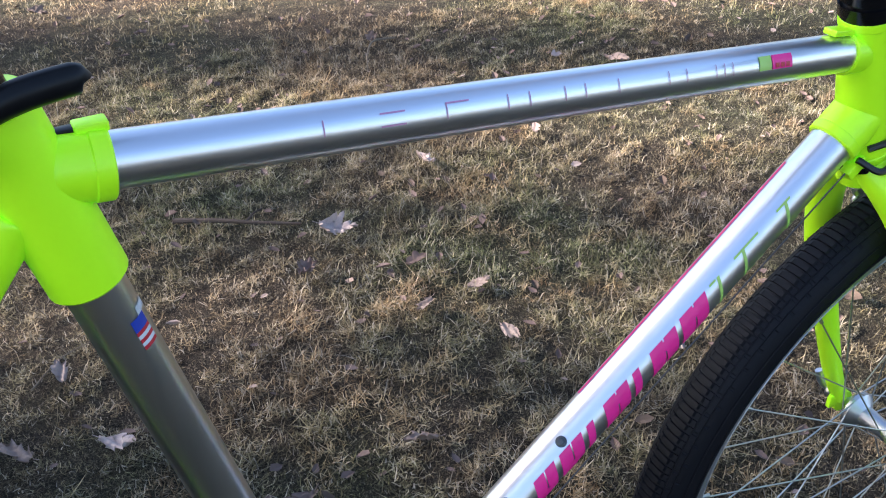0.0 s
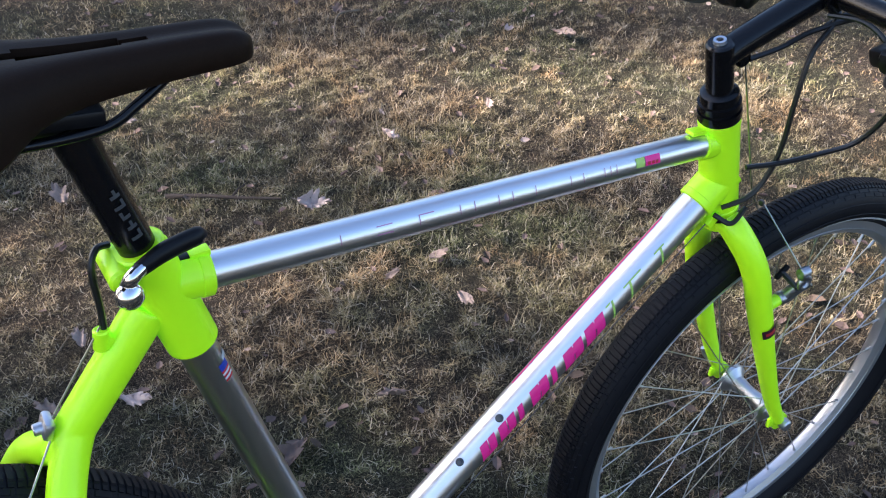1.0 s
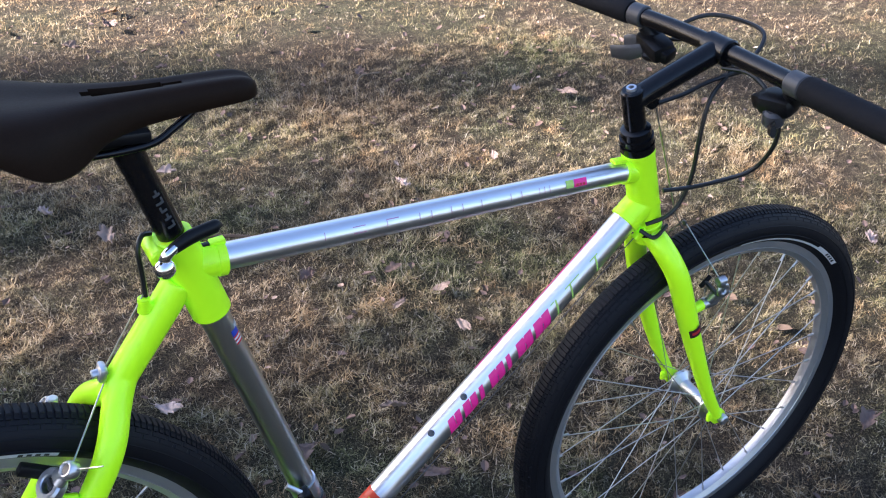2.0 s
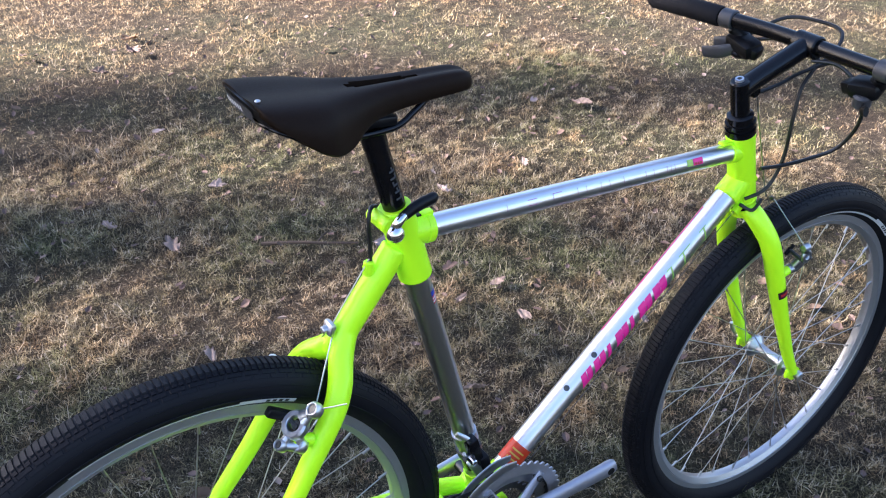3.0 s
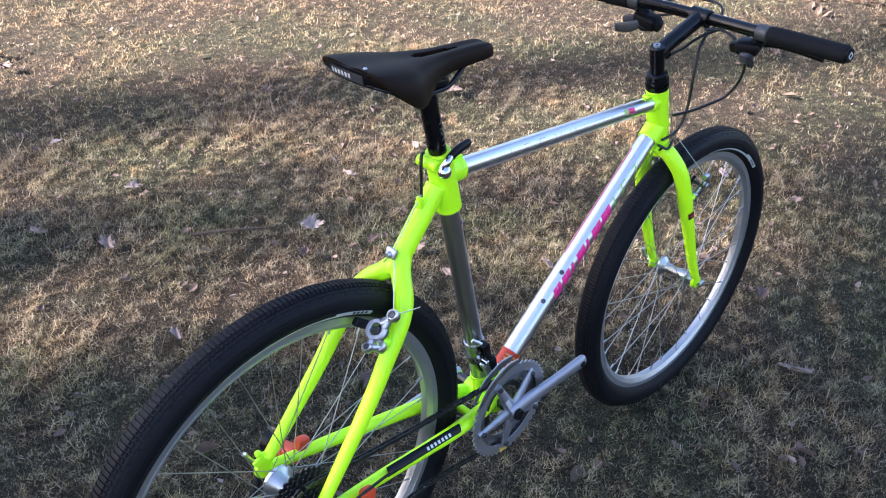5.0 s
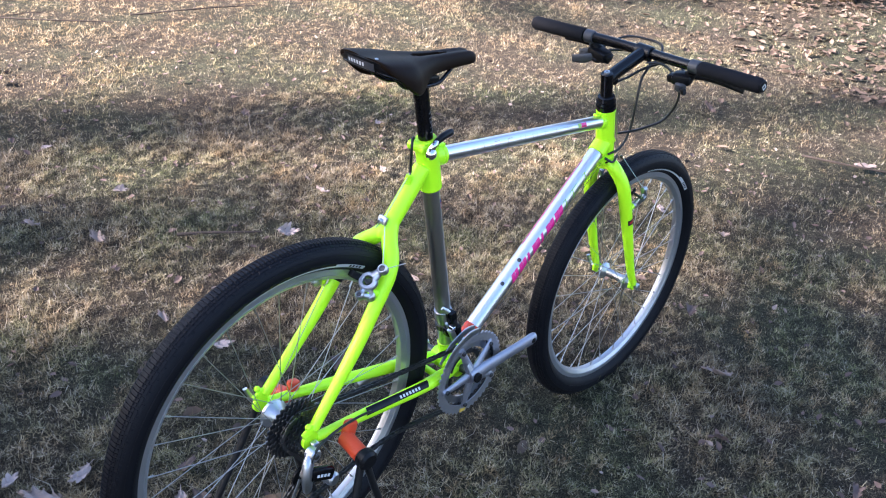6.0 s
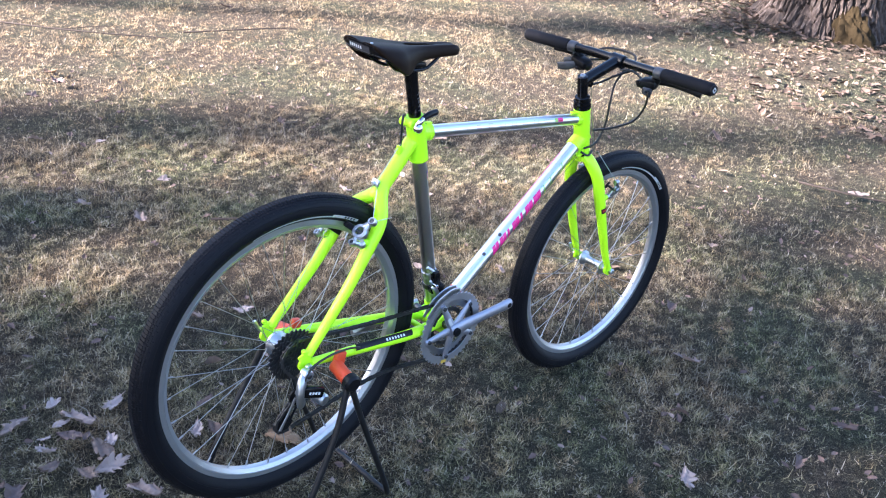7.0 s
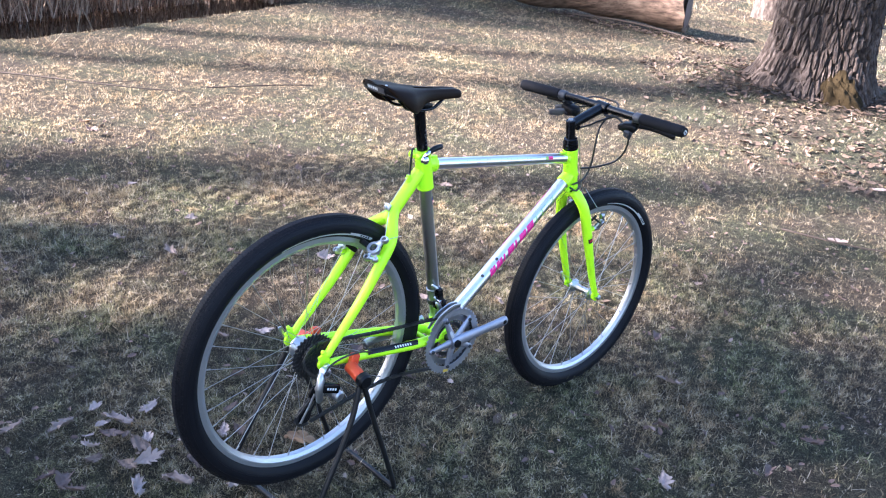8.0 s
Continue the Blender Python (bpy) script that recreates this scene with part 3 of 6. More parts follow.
for k in range(15000):
    x = rng2.uniform(-3.5, 5.8)
    y = bank(x) + 0.62 + abs(rng2.normal(0, 0.9)) if x < 4.4 else bank(x) + 0.25 + abs(rng2.normal(0, .6))
    z = SOIL_Z - 0.05
    h = rng2.uniform(0.25, 1.25) * (0.6 if y < bank(x) + 0.9 else 1.0)
    a, w = rng2.uniform(0, math.tau), rng2.uniform(0.003, 0.009)
    lean = rng2.normal(0, 0.28, 2)
    dx, dy = math.cos(a) * w / 2, math.sin(a) * w / 2
    i = len(rv)
    m = (x + lean[0] * h * .4, y + lean[1] * h * .4, z + h * .55)
    e = (x + lean[0] * h * 1.1, y + lean[1] * h * 1.1, z + h * rng2.uniform(.7, 1.0))
    rv += [(x - dx, y - dy, z), (x + dx, y + dy, z), (m[0] + dx, m[1] + dy, m[2]), (m[0] - dx, m[1] - dy, m[2]), e]
    rf += [(i, i + 1, i + 2, i + 3), (i + 3, i + 2, i + 4)]
tagged(new("reeds", mesh_from("reeds", rv, rf, REED)), "tangled brown dead reeds beside the water", "reeds", kind="stuff")

# unseen bare trees all round, far off, added to darken the reflected horizon
wbm, rnd = bmesh.new(), random.Random(21)
for k in range(150):
    a, d = rnd.uniform(0, math.tau), rnd.uniform(30, 55)
    x, y = 1 + d * math.cos(a), d * math.sin(a)
    r, h = rnd.uniform(.15, .4), rnd.uniform(9, 13)
    tube([(x, y, -.1), (x + rnd.uniform(-.3, .3), y, h * .5), (x + rnd.uniform(-.6, .6), y, h)], [r, r * .7, r * .2], 7, wbm)
    for j in range(7):
        z = h * rnd.uniform(.3, .95)
        b = rnd.uniform(0, math.tau)
        tube([(x, y, z), (x + 1.2 * math.cos(b), y + 1.2 * math.sin(b), z + .8), (x + 2.3 * math.cos(b), y + 2.3 * math.sin(b), z + 2)], [r * .35, r * .22, .02], 5, wbm)
tagged(link_bm("woods", wbm, BARK), "unseen bare trees added to darken reflections of the horizon", "woods", kind="stuff")


# ---- bicycle ----
bike = new("bicycle")
bike.matrix_world = Matrix.Translation((0.45, 0, 0)) @ pose(0, 0, 0, 0, 0, -0.7) @ Matrix.Translation((-0.45, 0, 0))
tagged(bike, "fluorescent yellow and bare aluminium mountain bike on a rear stand", "bicycle")

BB = Vector((0.44, 0, 0.319))
SEAT_TOP = Vector((0.311, 0, 0.838))
HEAD_TOP, HEAD_BOT = Vector((0.8895, 0, 0.791)), Vector((0.921, 0, 0.668))
TT0, TT1 = Vector((0.316, 0, 0.8160)), Vector((0.899, 0, 0.7605))
DT1 = Vector((0.915, 0, 0.715))
AXLE_R, AXLE_F = Vector((0.0066, 0.003, 0.3785)), Vector((1.067, -0.008, 0.3055))
RAD_R, RAD_F = 0.3534, 0.3376
ST_DIR = (SEAT_TOP - BB).normalized()
DT_DIR = (DT1 - BB).normalized()
TT_DIR = (TT1 - TT0).normalized()
R_TT, R_DT, R_ST = 0.0143, 0.0176, 0.0160
# the front end is turned a little to the drive side
axis = (HEAD_TOP - HEAD_BOT).normalized()
STEER = Matrix.Translation(HEAD_BOT) @ Matrix.Rotation(radians(-1.2), 4, axis) @ Matrix.Translation(-HEAD_BOT)


def turned(bm):
    bm.transform(STEER)
    return bm


# frame tubes
tt_a, tt_b = TT0 + TT_DIR * 0.03, TT0 + TT_DIR * 0.556
dt_b = BB + DT_DIR * 0.577
top_tube = part("top_tube", tube([tt_a, tt_b], R_TT, 40), ALU, bike, "bare brushed aluminium top tube")
down_tube = part("down_tube", tube([BB + DT_DIR * 0.02, dt_b], R_DT, 40), ALU, bike, "bare brushed aluminium down tube")
seat_tube = part("seat_tube", tube([BB + ST_DIR * 0.02, SEAT_TOP - ST_DIR * 0.05], R_ST, 40), ALU_SEAT_DARKENED, bike, "bare aluminium seat tube")

# seat cluster
sc = rounded_bar(SEAT_TOP - ST_DIR * 0.089, SEAT_TOP + ST_DIR * 0.012, 0.0208, 32, 0.002)
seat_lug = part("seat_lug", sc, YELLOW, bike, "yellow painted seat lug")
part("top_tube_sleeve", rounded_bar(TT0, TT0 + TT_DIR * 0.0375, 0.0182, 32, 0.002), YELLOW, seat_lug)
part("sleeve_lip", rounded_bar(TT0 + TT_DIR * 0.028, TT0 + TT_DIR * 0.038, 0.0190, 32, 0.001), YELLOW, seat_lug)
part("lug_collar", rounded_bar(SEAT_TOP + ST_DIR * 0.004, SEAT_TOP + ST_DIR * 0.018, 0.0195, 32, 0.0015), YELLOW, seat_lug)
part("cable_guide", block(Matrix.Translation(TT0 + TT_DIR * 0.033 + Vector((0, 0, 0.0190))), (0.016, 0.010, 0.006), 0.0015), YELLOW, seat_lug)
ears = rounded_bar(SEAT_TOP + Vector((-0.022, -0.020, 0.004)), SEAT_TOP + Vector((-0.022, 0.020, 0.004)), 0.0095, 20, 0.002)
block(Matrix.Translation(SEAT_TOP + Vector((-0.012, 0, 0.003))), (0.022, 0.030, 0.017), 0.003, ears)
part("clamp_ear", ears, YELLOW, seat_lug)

# head tube and its lugs
hb = rounded_bar(HEAD_BOT, HEAD_TOP, 0.0208, 36, 0.002)
rounded_bar(HEAD_TOP - axis * 0.008, HEAD_TOP, 0.0216, 36, 0.001, hb)
rounded_bar(HEAD_BOT, HEAD_BOT + axis * 0.008, 0.0216, 36, 0.001, hb)
rounded_bar(tt_b - TT_DIR * 0.002, TT1, 0.0163, 32, 0.001, hb)
block(Matrix.Translation(tt_b + Vector((-0.002, 0, 0.0170))) @ pose(0, 0, 0, 0, 7, 0), (0.034, 0.012, 0.005), 0.0015, hb)
tube([dt_b - DT_DIR * 0.001, dt_b + DT_DIR * 0.012, DT1 + DT_DIR * 0.005], [0.0196, 0.0204, 0.0204], 32, hb)
rounded_bar(dt_b - DT_DIR * 0.003, dt_b + DT_DIR * 0.006, 0.0206, 32, 0.001, hb)
block(Matrix.Translation(dt_b + Vector((0.016, -0.012, -0.021))) @ pose(0, 0, 0, 0, -40, 0), (0.020, 0.010, 0.010), 0.002, hb)
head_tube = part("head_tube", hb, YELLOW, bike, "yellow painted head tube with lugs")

# bottom bracket
bbm = lathe([(0.0, -0.036), (0.020, -0.036), (0.0215, -0.0345), (0.0215, 0.0345), (0.020, 0.036), (0.0, 0.036)], 32, BB, closed=False)
rounded_bar(BB + ST_DIR * 0.015, BB + ST_DIR * 0.060, 0.0178, 28, 0.001, bbm)
rounded_bar(BB + DT_DIR * 0.015, BB + DT_DIR * 0.048, 0.0190, 28, 0.001, bbm)
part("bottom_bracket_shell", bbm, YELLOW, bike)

# seat stays: one stem that forks over the tyre
wish = spline([(0.306, 0, 0.800), (0.274, 0, 0.760), (0.226, 0, 0.701), (0.213, 0, 0.684)], 6)
stays = tube(wish, blend([0.0165, 0.0165, 0.0162, 0.0118], 6), 24)
for sgn in (-1, 1):
    o = 0.006
    if sgn < 0:
        shoulder = [(0.236, -0.003, 0.712), (0.219, -0.015, 0.687), (0.204, -0.036, 0.661), (0.186, -0.0475, 0.634)]
    else:
        shoulder = [(0.233, 0.003, 0.707), (0.214, 0.013, 0.687), (0.199, 0.036, 0.667), (0.185, 0.053, 0.638)]
    pts = shoulder + [(0.150, sgn * 0.056 + o * .6, 0.581), (0.108, sgn * 0.060 + o * .7, 0.519), (0.014, sgn * 0.067 + o, 0.398)]
    tube(spline(pts, 6), blend([0.0125, 0.0150, 0.0150, 0.0143, 0.0132, 0.0122, 0.0098], 6), 22, stays)
    pts = [(0.432, sgn * 0.026, 0.318), (0.385, sgn * 0.036, 0.327), (0.30, sgn * 0.046, 0.338), (0.15, sgn * 0.058 + o, 0.358), (0.020, sgn * 0.067 + o, 0.378)]
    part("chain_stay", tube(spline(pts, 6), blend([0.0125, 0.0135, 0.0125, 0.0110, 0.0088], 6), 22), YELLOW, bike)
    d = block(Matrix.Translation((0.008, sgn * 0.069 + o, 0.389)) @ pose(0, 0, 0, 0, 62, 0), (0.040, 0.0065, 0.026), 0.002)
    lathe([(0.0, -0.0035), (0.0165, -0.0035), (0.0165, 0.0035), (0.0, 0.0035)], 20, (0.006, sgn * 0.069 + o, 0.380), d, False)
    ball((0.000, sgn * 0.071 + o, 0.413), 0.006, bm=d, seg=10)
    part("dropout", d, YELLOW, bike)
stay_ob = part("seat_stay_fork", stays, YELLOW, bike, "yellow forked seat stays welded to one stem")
weld = stay_ob.modifiers.new("weld", "REMESH")
weld.mode, weld.voxel_size, weld.use_smooth_shade = "VOXEL", 0.0016, True
ease = stay_ob.modifiers.new("ease", "SMOOTH")
ease.factor, ease.iterations = 0.5, 14
part("stay_bridge", rounded_bar((0.372, -0.038, 0.329), (0.372, 0.038, 0.329), 0.007, 14), YELLOW, bike)

# fork
S = HEAD_BOT - axis * 0.004
crown = turned(tube([S + axis * 0.006, S - axis * 0.018], [0.0190, 0.0175], 28))
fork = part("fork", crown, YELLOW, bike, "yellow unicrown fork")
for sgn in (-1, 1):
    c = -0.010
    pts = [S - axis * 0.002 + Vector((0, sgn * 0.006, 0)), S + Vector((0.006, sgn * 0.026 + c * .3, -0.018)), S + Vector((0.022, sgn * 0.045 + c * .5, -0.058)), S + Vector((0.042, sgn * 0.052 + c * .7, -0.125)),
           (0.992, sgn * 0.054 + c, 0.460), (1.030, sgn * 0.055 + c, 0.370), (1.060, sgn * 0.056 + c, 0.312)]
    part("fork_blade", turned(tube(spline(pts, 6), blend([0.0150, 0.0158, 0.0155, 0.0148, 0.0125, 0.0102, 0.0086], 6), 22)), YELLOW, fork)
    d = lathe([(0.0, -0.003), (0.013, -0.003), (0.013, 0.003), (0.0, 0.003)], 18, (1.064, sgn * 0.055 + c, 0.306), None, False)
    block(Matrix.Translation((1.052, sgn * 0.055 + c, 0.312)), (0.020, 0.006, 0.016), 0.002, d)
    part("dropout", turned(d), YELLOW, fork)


# wheels
def tyre_bm(R, c):
    """Carcass, shoulder ribs and rows of raised tread bars; R reaches to the top of the tread."""
    r, w, rise = 0.0260, 0.0260, 0.0010
    base = R - rise - r
    prof = []
    for k in range(17):
        a = radians(-148 + 296 * k / 16)
        prof.append((base + r * math.cos(a) * (1.0 if math.cos(a) > 0 else 1.05), w * math.sin(a)))
    inner = R - 0.0505
    prof += [(inner - 0.002, 0.0112), (inner - 0.002, -0.0112)]
    bm = lathe(prof, 140, c)
    for deg, w2, shift, half, up in [(d, 0.0040, 0.0, 0.0024, rise) for d in (24, -24)] + [(0, 0.0150, 0.0, 0.0022, 0.0013)] + [(d, 0.0042, 0.0, 0.0082, 0.0005) for d in (36, -36)] + [(d, 0.0040, 0.5, 0.0085, 0.0004) for d in (48, -48)]:
        n = 290 if half < 0.005 else 104
        a = radians(deg)
        for k in range(n):
            t = (k + shift) / n * math.tau
            rr, yy = base + (r + up) * math.cos(a), (w + up) * math.sin(a)
            rb, yb = base + (r - 0.001) * math.cos(a), (w - 0.001) * math.sin(a)
            hy, hr = math.cos(a) * w2 / 2, -math.sin(a) * w2 / 2
            ht = half / R
            top = [bm.verts.new(c + Vector(((rr + e * hr) * math.cos(t + f * ht), yy + e * hy, (rr + e * hr) * math.sin(t + f * ht)))) for e, f in ((-1, -1), (1, -1), (1, 1), (-1, 1))]
            bot = [bm.verts.new(c + Vector(((rb + e * hr * 1.15) * math.cos(t + f * ht * 1.2), yb + e * hy * 1.15, (rb + e * hr * 1.15) * math.sin(t + f * ht * 1.2)))) for e, f in ((-1, -1), (1, -1), (1, 1), (-1, 1))]
            bm.faces.new(top)
            for q in range(4):
                bm.faces.new((bot[q], bot[(q + 1) % 4], top[(q + 1) % 4], top[q]))
    # raised bead lines on the sidewalls
    for side in (-1, 1):
        for deg in (72, 104):
            a = radians(deg) * side
            ring = [c + Vector(((base + (r + 0.0002) * math.cos(a)) * math.cos(k * math.tau / 110), (w + 0.0002) * math.sin(a), (base + (r + 0.0002) * math.cos(a)) * math.sin(k * math.tau / 110))) for k in range(110)]
            tube(ring, 0.0007, 5, bm, closed=True)
    return bm


def wheel(name, c, R, flanges, label, turn, decal_at, fat=0.0):
    inner = R - 0.0545
    rim_in = inner - 0.017
    prof = [(inner + 0.004, -0.0125), (inner + 0.004, -0.0108), (inner - 0.004, -0.0100), (inner - 0.004, 0.0100), (inner + 0.004, 0.0108), (inner + 0.004, 0.0125), (inner - 0.0066, 0.0123), (inner - 0.0072, 0.0111), (inner - 0.0080, 0.0111), (inner - 0.0086, 0.0121), (rim_in, 0.0070), (rim_in - 0.0015, 0.0), (rim_in, -0.0070), (inner - 0.0086, -0.0121), (inner - 0.0080, -0.0111), (inner - 0.0072, -0.0111), (inner - 0.0066, -0.0123)]
    fix = turned if turn else (lambda b: b)
    w = part(name, fix(lathe(prof, 120, c)), RIM, bike, label)
    part("tyre", fix(tyre_bm(R, c)), RUBBER, w, "black rubber tyre with small block tread")
    hub = [(0.0, -flanges[0] - 0.012), (0.0085, -flanges[0] - 0.012), (0.0095, -flanges[0] - 0.003), (0.0215, -flanges[0] - 0.002), (0.0215, -flanges[0] + 0.002), (0.0115, -flanges[0] + 0.006), (0.0095, 0.0), (0.0115 + fat, flanges[1] - 0.012), (0.0215 + fat, flanges[1] - 0.003), (0.0215 + fat, flanges[1] + 0.002), (0.0125 + fat, flanges[1] + 0.005), (0.0085, flanges[1] + 0.012), (0.0, flanges[1] + 0.012)]
    part("hub", fix(lathe(hub, 28, c, closed=False)), SILVER, w, "polished alloy hub")
    for k in range(32):
        side = -1 if k % 2 else 1
        y = flanges[1] if side > 0 else -flanges[0]
        a = k / 32 * math.tau + 0.06
        lead = (1 if (k // 2) % 2 else -1) * radians(64)
        p0 = c + Vector((0.0195 * math.cos(a + lead), y + (0.0022 if (k // 2) % 2 else -0.0022), 0.0195 * math.sin(a + lead)))
        p1 = c + Vector(((rim_in + 0.002) * math.cos(a), side * 0.003, (rim_in + 0.002) * math.sin(a)))
        pn = c + Vector(((rim_in - 0.013) * math.cos(a), side * 0.0034, (rim_in - 0.013) * math.sin(a)))
        sb = tube([p0, p1], 0.00082, 6)
        tube([pn, p1], 0.0019, 6, sb)
        part("spoke", fix(sb), SPOKE, w)
    # printed patch on the drive side of the sidewall
    db, ink = bmesh.new(), bmesh.new()

    def on_wall(drop, t, lift):
        u = max(-1.0, (0.0270 - drop) / 0.0268)
        return c + Vector(((R - drop) * math.cos(t), -0.0260 * math.sqrt(1 - u * u) - lift, (R - drop) * math.sin(t)))

    def patch(bm, lo_r, hi_r, a0, a1, lift, n):
        ring = [[bm.verts.new(on_wall(d, radians(a0 + (a1 - a0) * k / n), lift)) for d in (lo_r, hi_r)] for k in range(n + 1)]
        for p, q in zip(ring, ring[1:]):
            bm.faces.new((p[0], p[1], q[1], q[0]))

    patch(db, 0.0430, 0.0395, decal_at, decal_at + 48, 0.0010, 30)
    patch(db, 0.0395, 0.0362, decal_at, decal_at + 13, 0.0010, 10)
    for k in range(4):
        patch(ink, 0.0418, 0.0374, decal_at + 1.6 + 1.5 * k, decal_at + 2.5 + 1.5 * k, 0.0013, 2)
    part("print_bars", fix(ink), PLASTIC, w, "black illegible marks")
    part("sidewall_print", fix(db), GREY_PRINT, w, "pale worn print on the sidewall")
    return w


front_wheel = wheel("front_wheel", AXLE_F, RAD_F, (0.034, 0.034), "front wheel with silver alloy rim", True, 40)
rear_wheel = wheel("rear_wheel", AXLE_R, RAD_R, (0.020, 0.036), "rear wheel with silver alloy rim", False, 62, 0.006)

# rear hub: cassette and skewer
cass = bmesh.new()
for k in range(8):
    rr = 0.060 - k * 0.0052
    y = AXLE_R.y - 0.020 - k * 0.0046
    n = int(32 - k * 2.6)
    prof = []
    rings = []
    for side in (0.0009, -0.0009):
        ring = []
        for j in range(n * 4):
            t = j / (n * 4) * math.tau
            ro = rr if j % 4 in (1, 2) else rr - 0.0045
            ring.append(cass.verts.new((AXLE_R.x + ro * math.cos(t), y + side, AXLE_R.z + ro * math.sin(t))))
        rings.append(ring)
    cass.faces.new(rings[0][::-1])
    cass.faces.new(rings[1])
    m = n * 4
    for j in range(m):
        cass.faces.new((rings[0][j], rings[0][(j + 1) % m], rings[1][(j + 1) % m], rings[1][j]))
lathe([(0.0, AXLE_R.y - 0.060), (0.014, AXLE_R.y - 0.060), (0.016, AXLE_R.y - 0.018), (0.0, AXLE_R.y - 0.018)], 20, (AXLE_R.x, 0, AXLE_R.z), cass, False)
part("cassette", cass, STEEL, rear_wheel, "dark steel sprocket cassette")


def skewer(c, half, parent, turn):
    fix = turned if turn else (lambda b: b)
    s = rounded_bar(c + Vector((0, -half - 0.012, 0)), c + Vector((0, -half, 0)), 0.0082, 16, 0.002)
    part("skewer_nut", fix(s), SILVER, parent)
    l = rounded_bar(c + Vector((0, half, 0)), c + Vector((0, half + 0.013, 0)), 0.0085, 16, 0.002)
    tube(spline([c + Vector((0, half + 0.010, 0)), c + Vector((-0.010, half + 0.017, 0.012)), c + Vector((-0.022, half + 0.016, 0.034))], 5), blend([0.005, 0.0045, 0.0045], 5), 10, l, 0.6)
    part("quick_release_lever", fix(l), SILVER, parent, "polished quick-release lever")


skewer(AXLE_R, 0.073, rear_wheel, False)
skewer(AXLE_F, 0.060, front_wheel, True)
part("skewer_rod", turned(tube([AXLE_F + Vector((0, -0.06, 0)), AXLE_F + Vector((0, 0.06, 0))], 0.0048, 12)), SILVER, front_wheel)

POD = worn("grey_plastic", (0.045, 0.045, 0.050), 0.45, vary=0.2, scale=90)

# headset, stem, bar
def on_axis(z):
    return HEAD_BOT + axis * ((z - HEAD_BOT.z) / axis.z)
hs = tube([on_axis(0.790), on_axis(0.792), on_axis(0.801), on_axis(0.8012), on_axis(0.804), on_axis(0.8042), on_axis(0.811), on_axis(0.8112), on_axis(0.814), on_axis(0.821), on_axis(0.824)],
          [0.0210, 0.0222, 0.0222, 0.0196, 0.0196, 0.0216, 0.0216, 0.0196, 0.0194, 0.0190, 0.0142], 32)
part("headset", hs, BLACK, bike, "black threaded headset")
rounded_cup = rounded_bar(HEAD_BOT - axis * 0.005, HEAD_BOT + axis * 0.001, 0.0225, 28, 0.001)
part("lower_headset_cup", rounded_cup, BLACK, bike)
QT, BARC = on_axis(0.876), Vector((0.996, -0.004, 0.903))
stem = part("stem", turned(rounded_bar(on_axis(0.815), QT, 0.0136, 26, 0.002)), BLACK, bike, "glossy black quill stem")
part("stem_bolt", lathe([(0.0, -0.002), (0.0032, -0.002), (0.0034, 0.0018), (0.0062, 0.0018), (0.0068, -0.003), (0.0, -0.003)], 18, closed=False), SILVER, stem).matrix_local = STEER @ Matrix.Translation(QT + axis * 0.0015) @ axis.to_track_quat("Y", "Z").to_matrix().to_4x4()
ex = tube(spline([QT - axis * 0.021, QT - axis * 0.015 + Vector((0.02, 0, 0.006)), BARC], 6), blend([0.0135, 0.0142, 0.0150], 6), 24)
part("stem_arm", turned(ex), BLACK, stem)
part("stem_clamp", turned(rounded_bar(BARC + Vector((0, -0.020, 0)), BARC + Vector((0, 0.020, 0)), 0.0172, 24, 0.002)), BLACK, stem)
roller = rounded_bar(QT + Vector((0.034, -0.006, -0.024)), QT + Vector((0.034, 0.006, -0.024)), 0.009, 16, 0.002)
part("cable_roller", turned(roller), BLACK, stem)
bar_pts = [(0.974, 0.283, 0.900), (0.986, 0.15, 0.903), (0.996, 0.05, 0.904), (0.996, -0.055, 0.904), (0.984, -0.16, 0.909), (0.968, -0.302, 0.916)]
bar_line = spline(bar_pts, 6)
handlebar = part("handlebar", tube(bar_line, 0.0114, 22), BLACK, bike, "glossy black flat handlebar")


def on_bar(f):
    k = f * (len(bar_line) - 1)
    i = min(int(k), len(bar_line) - 2)
    return bar_line[i].lerp(bar_line[i + 1], k - i)


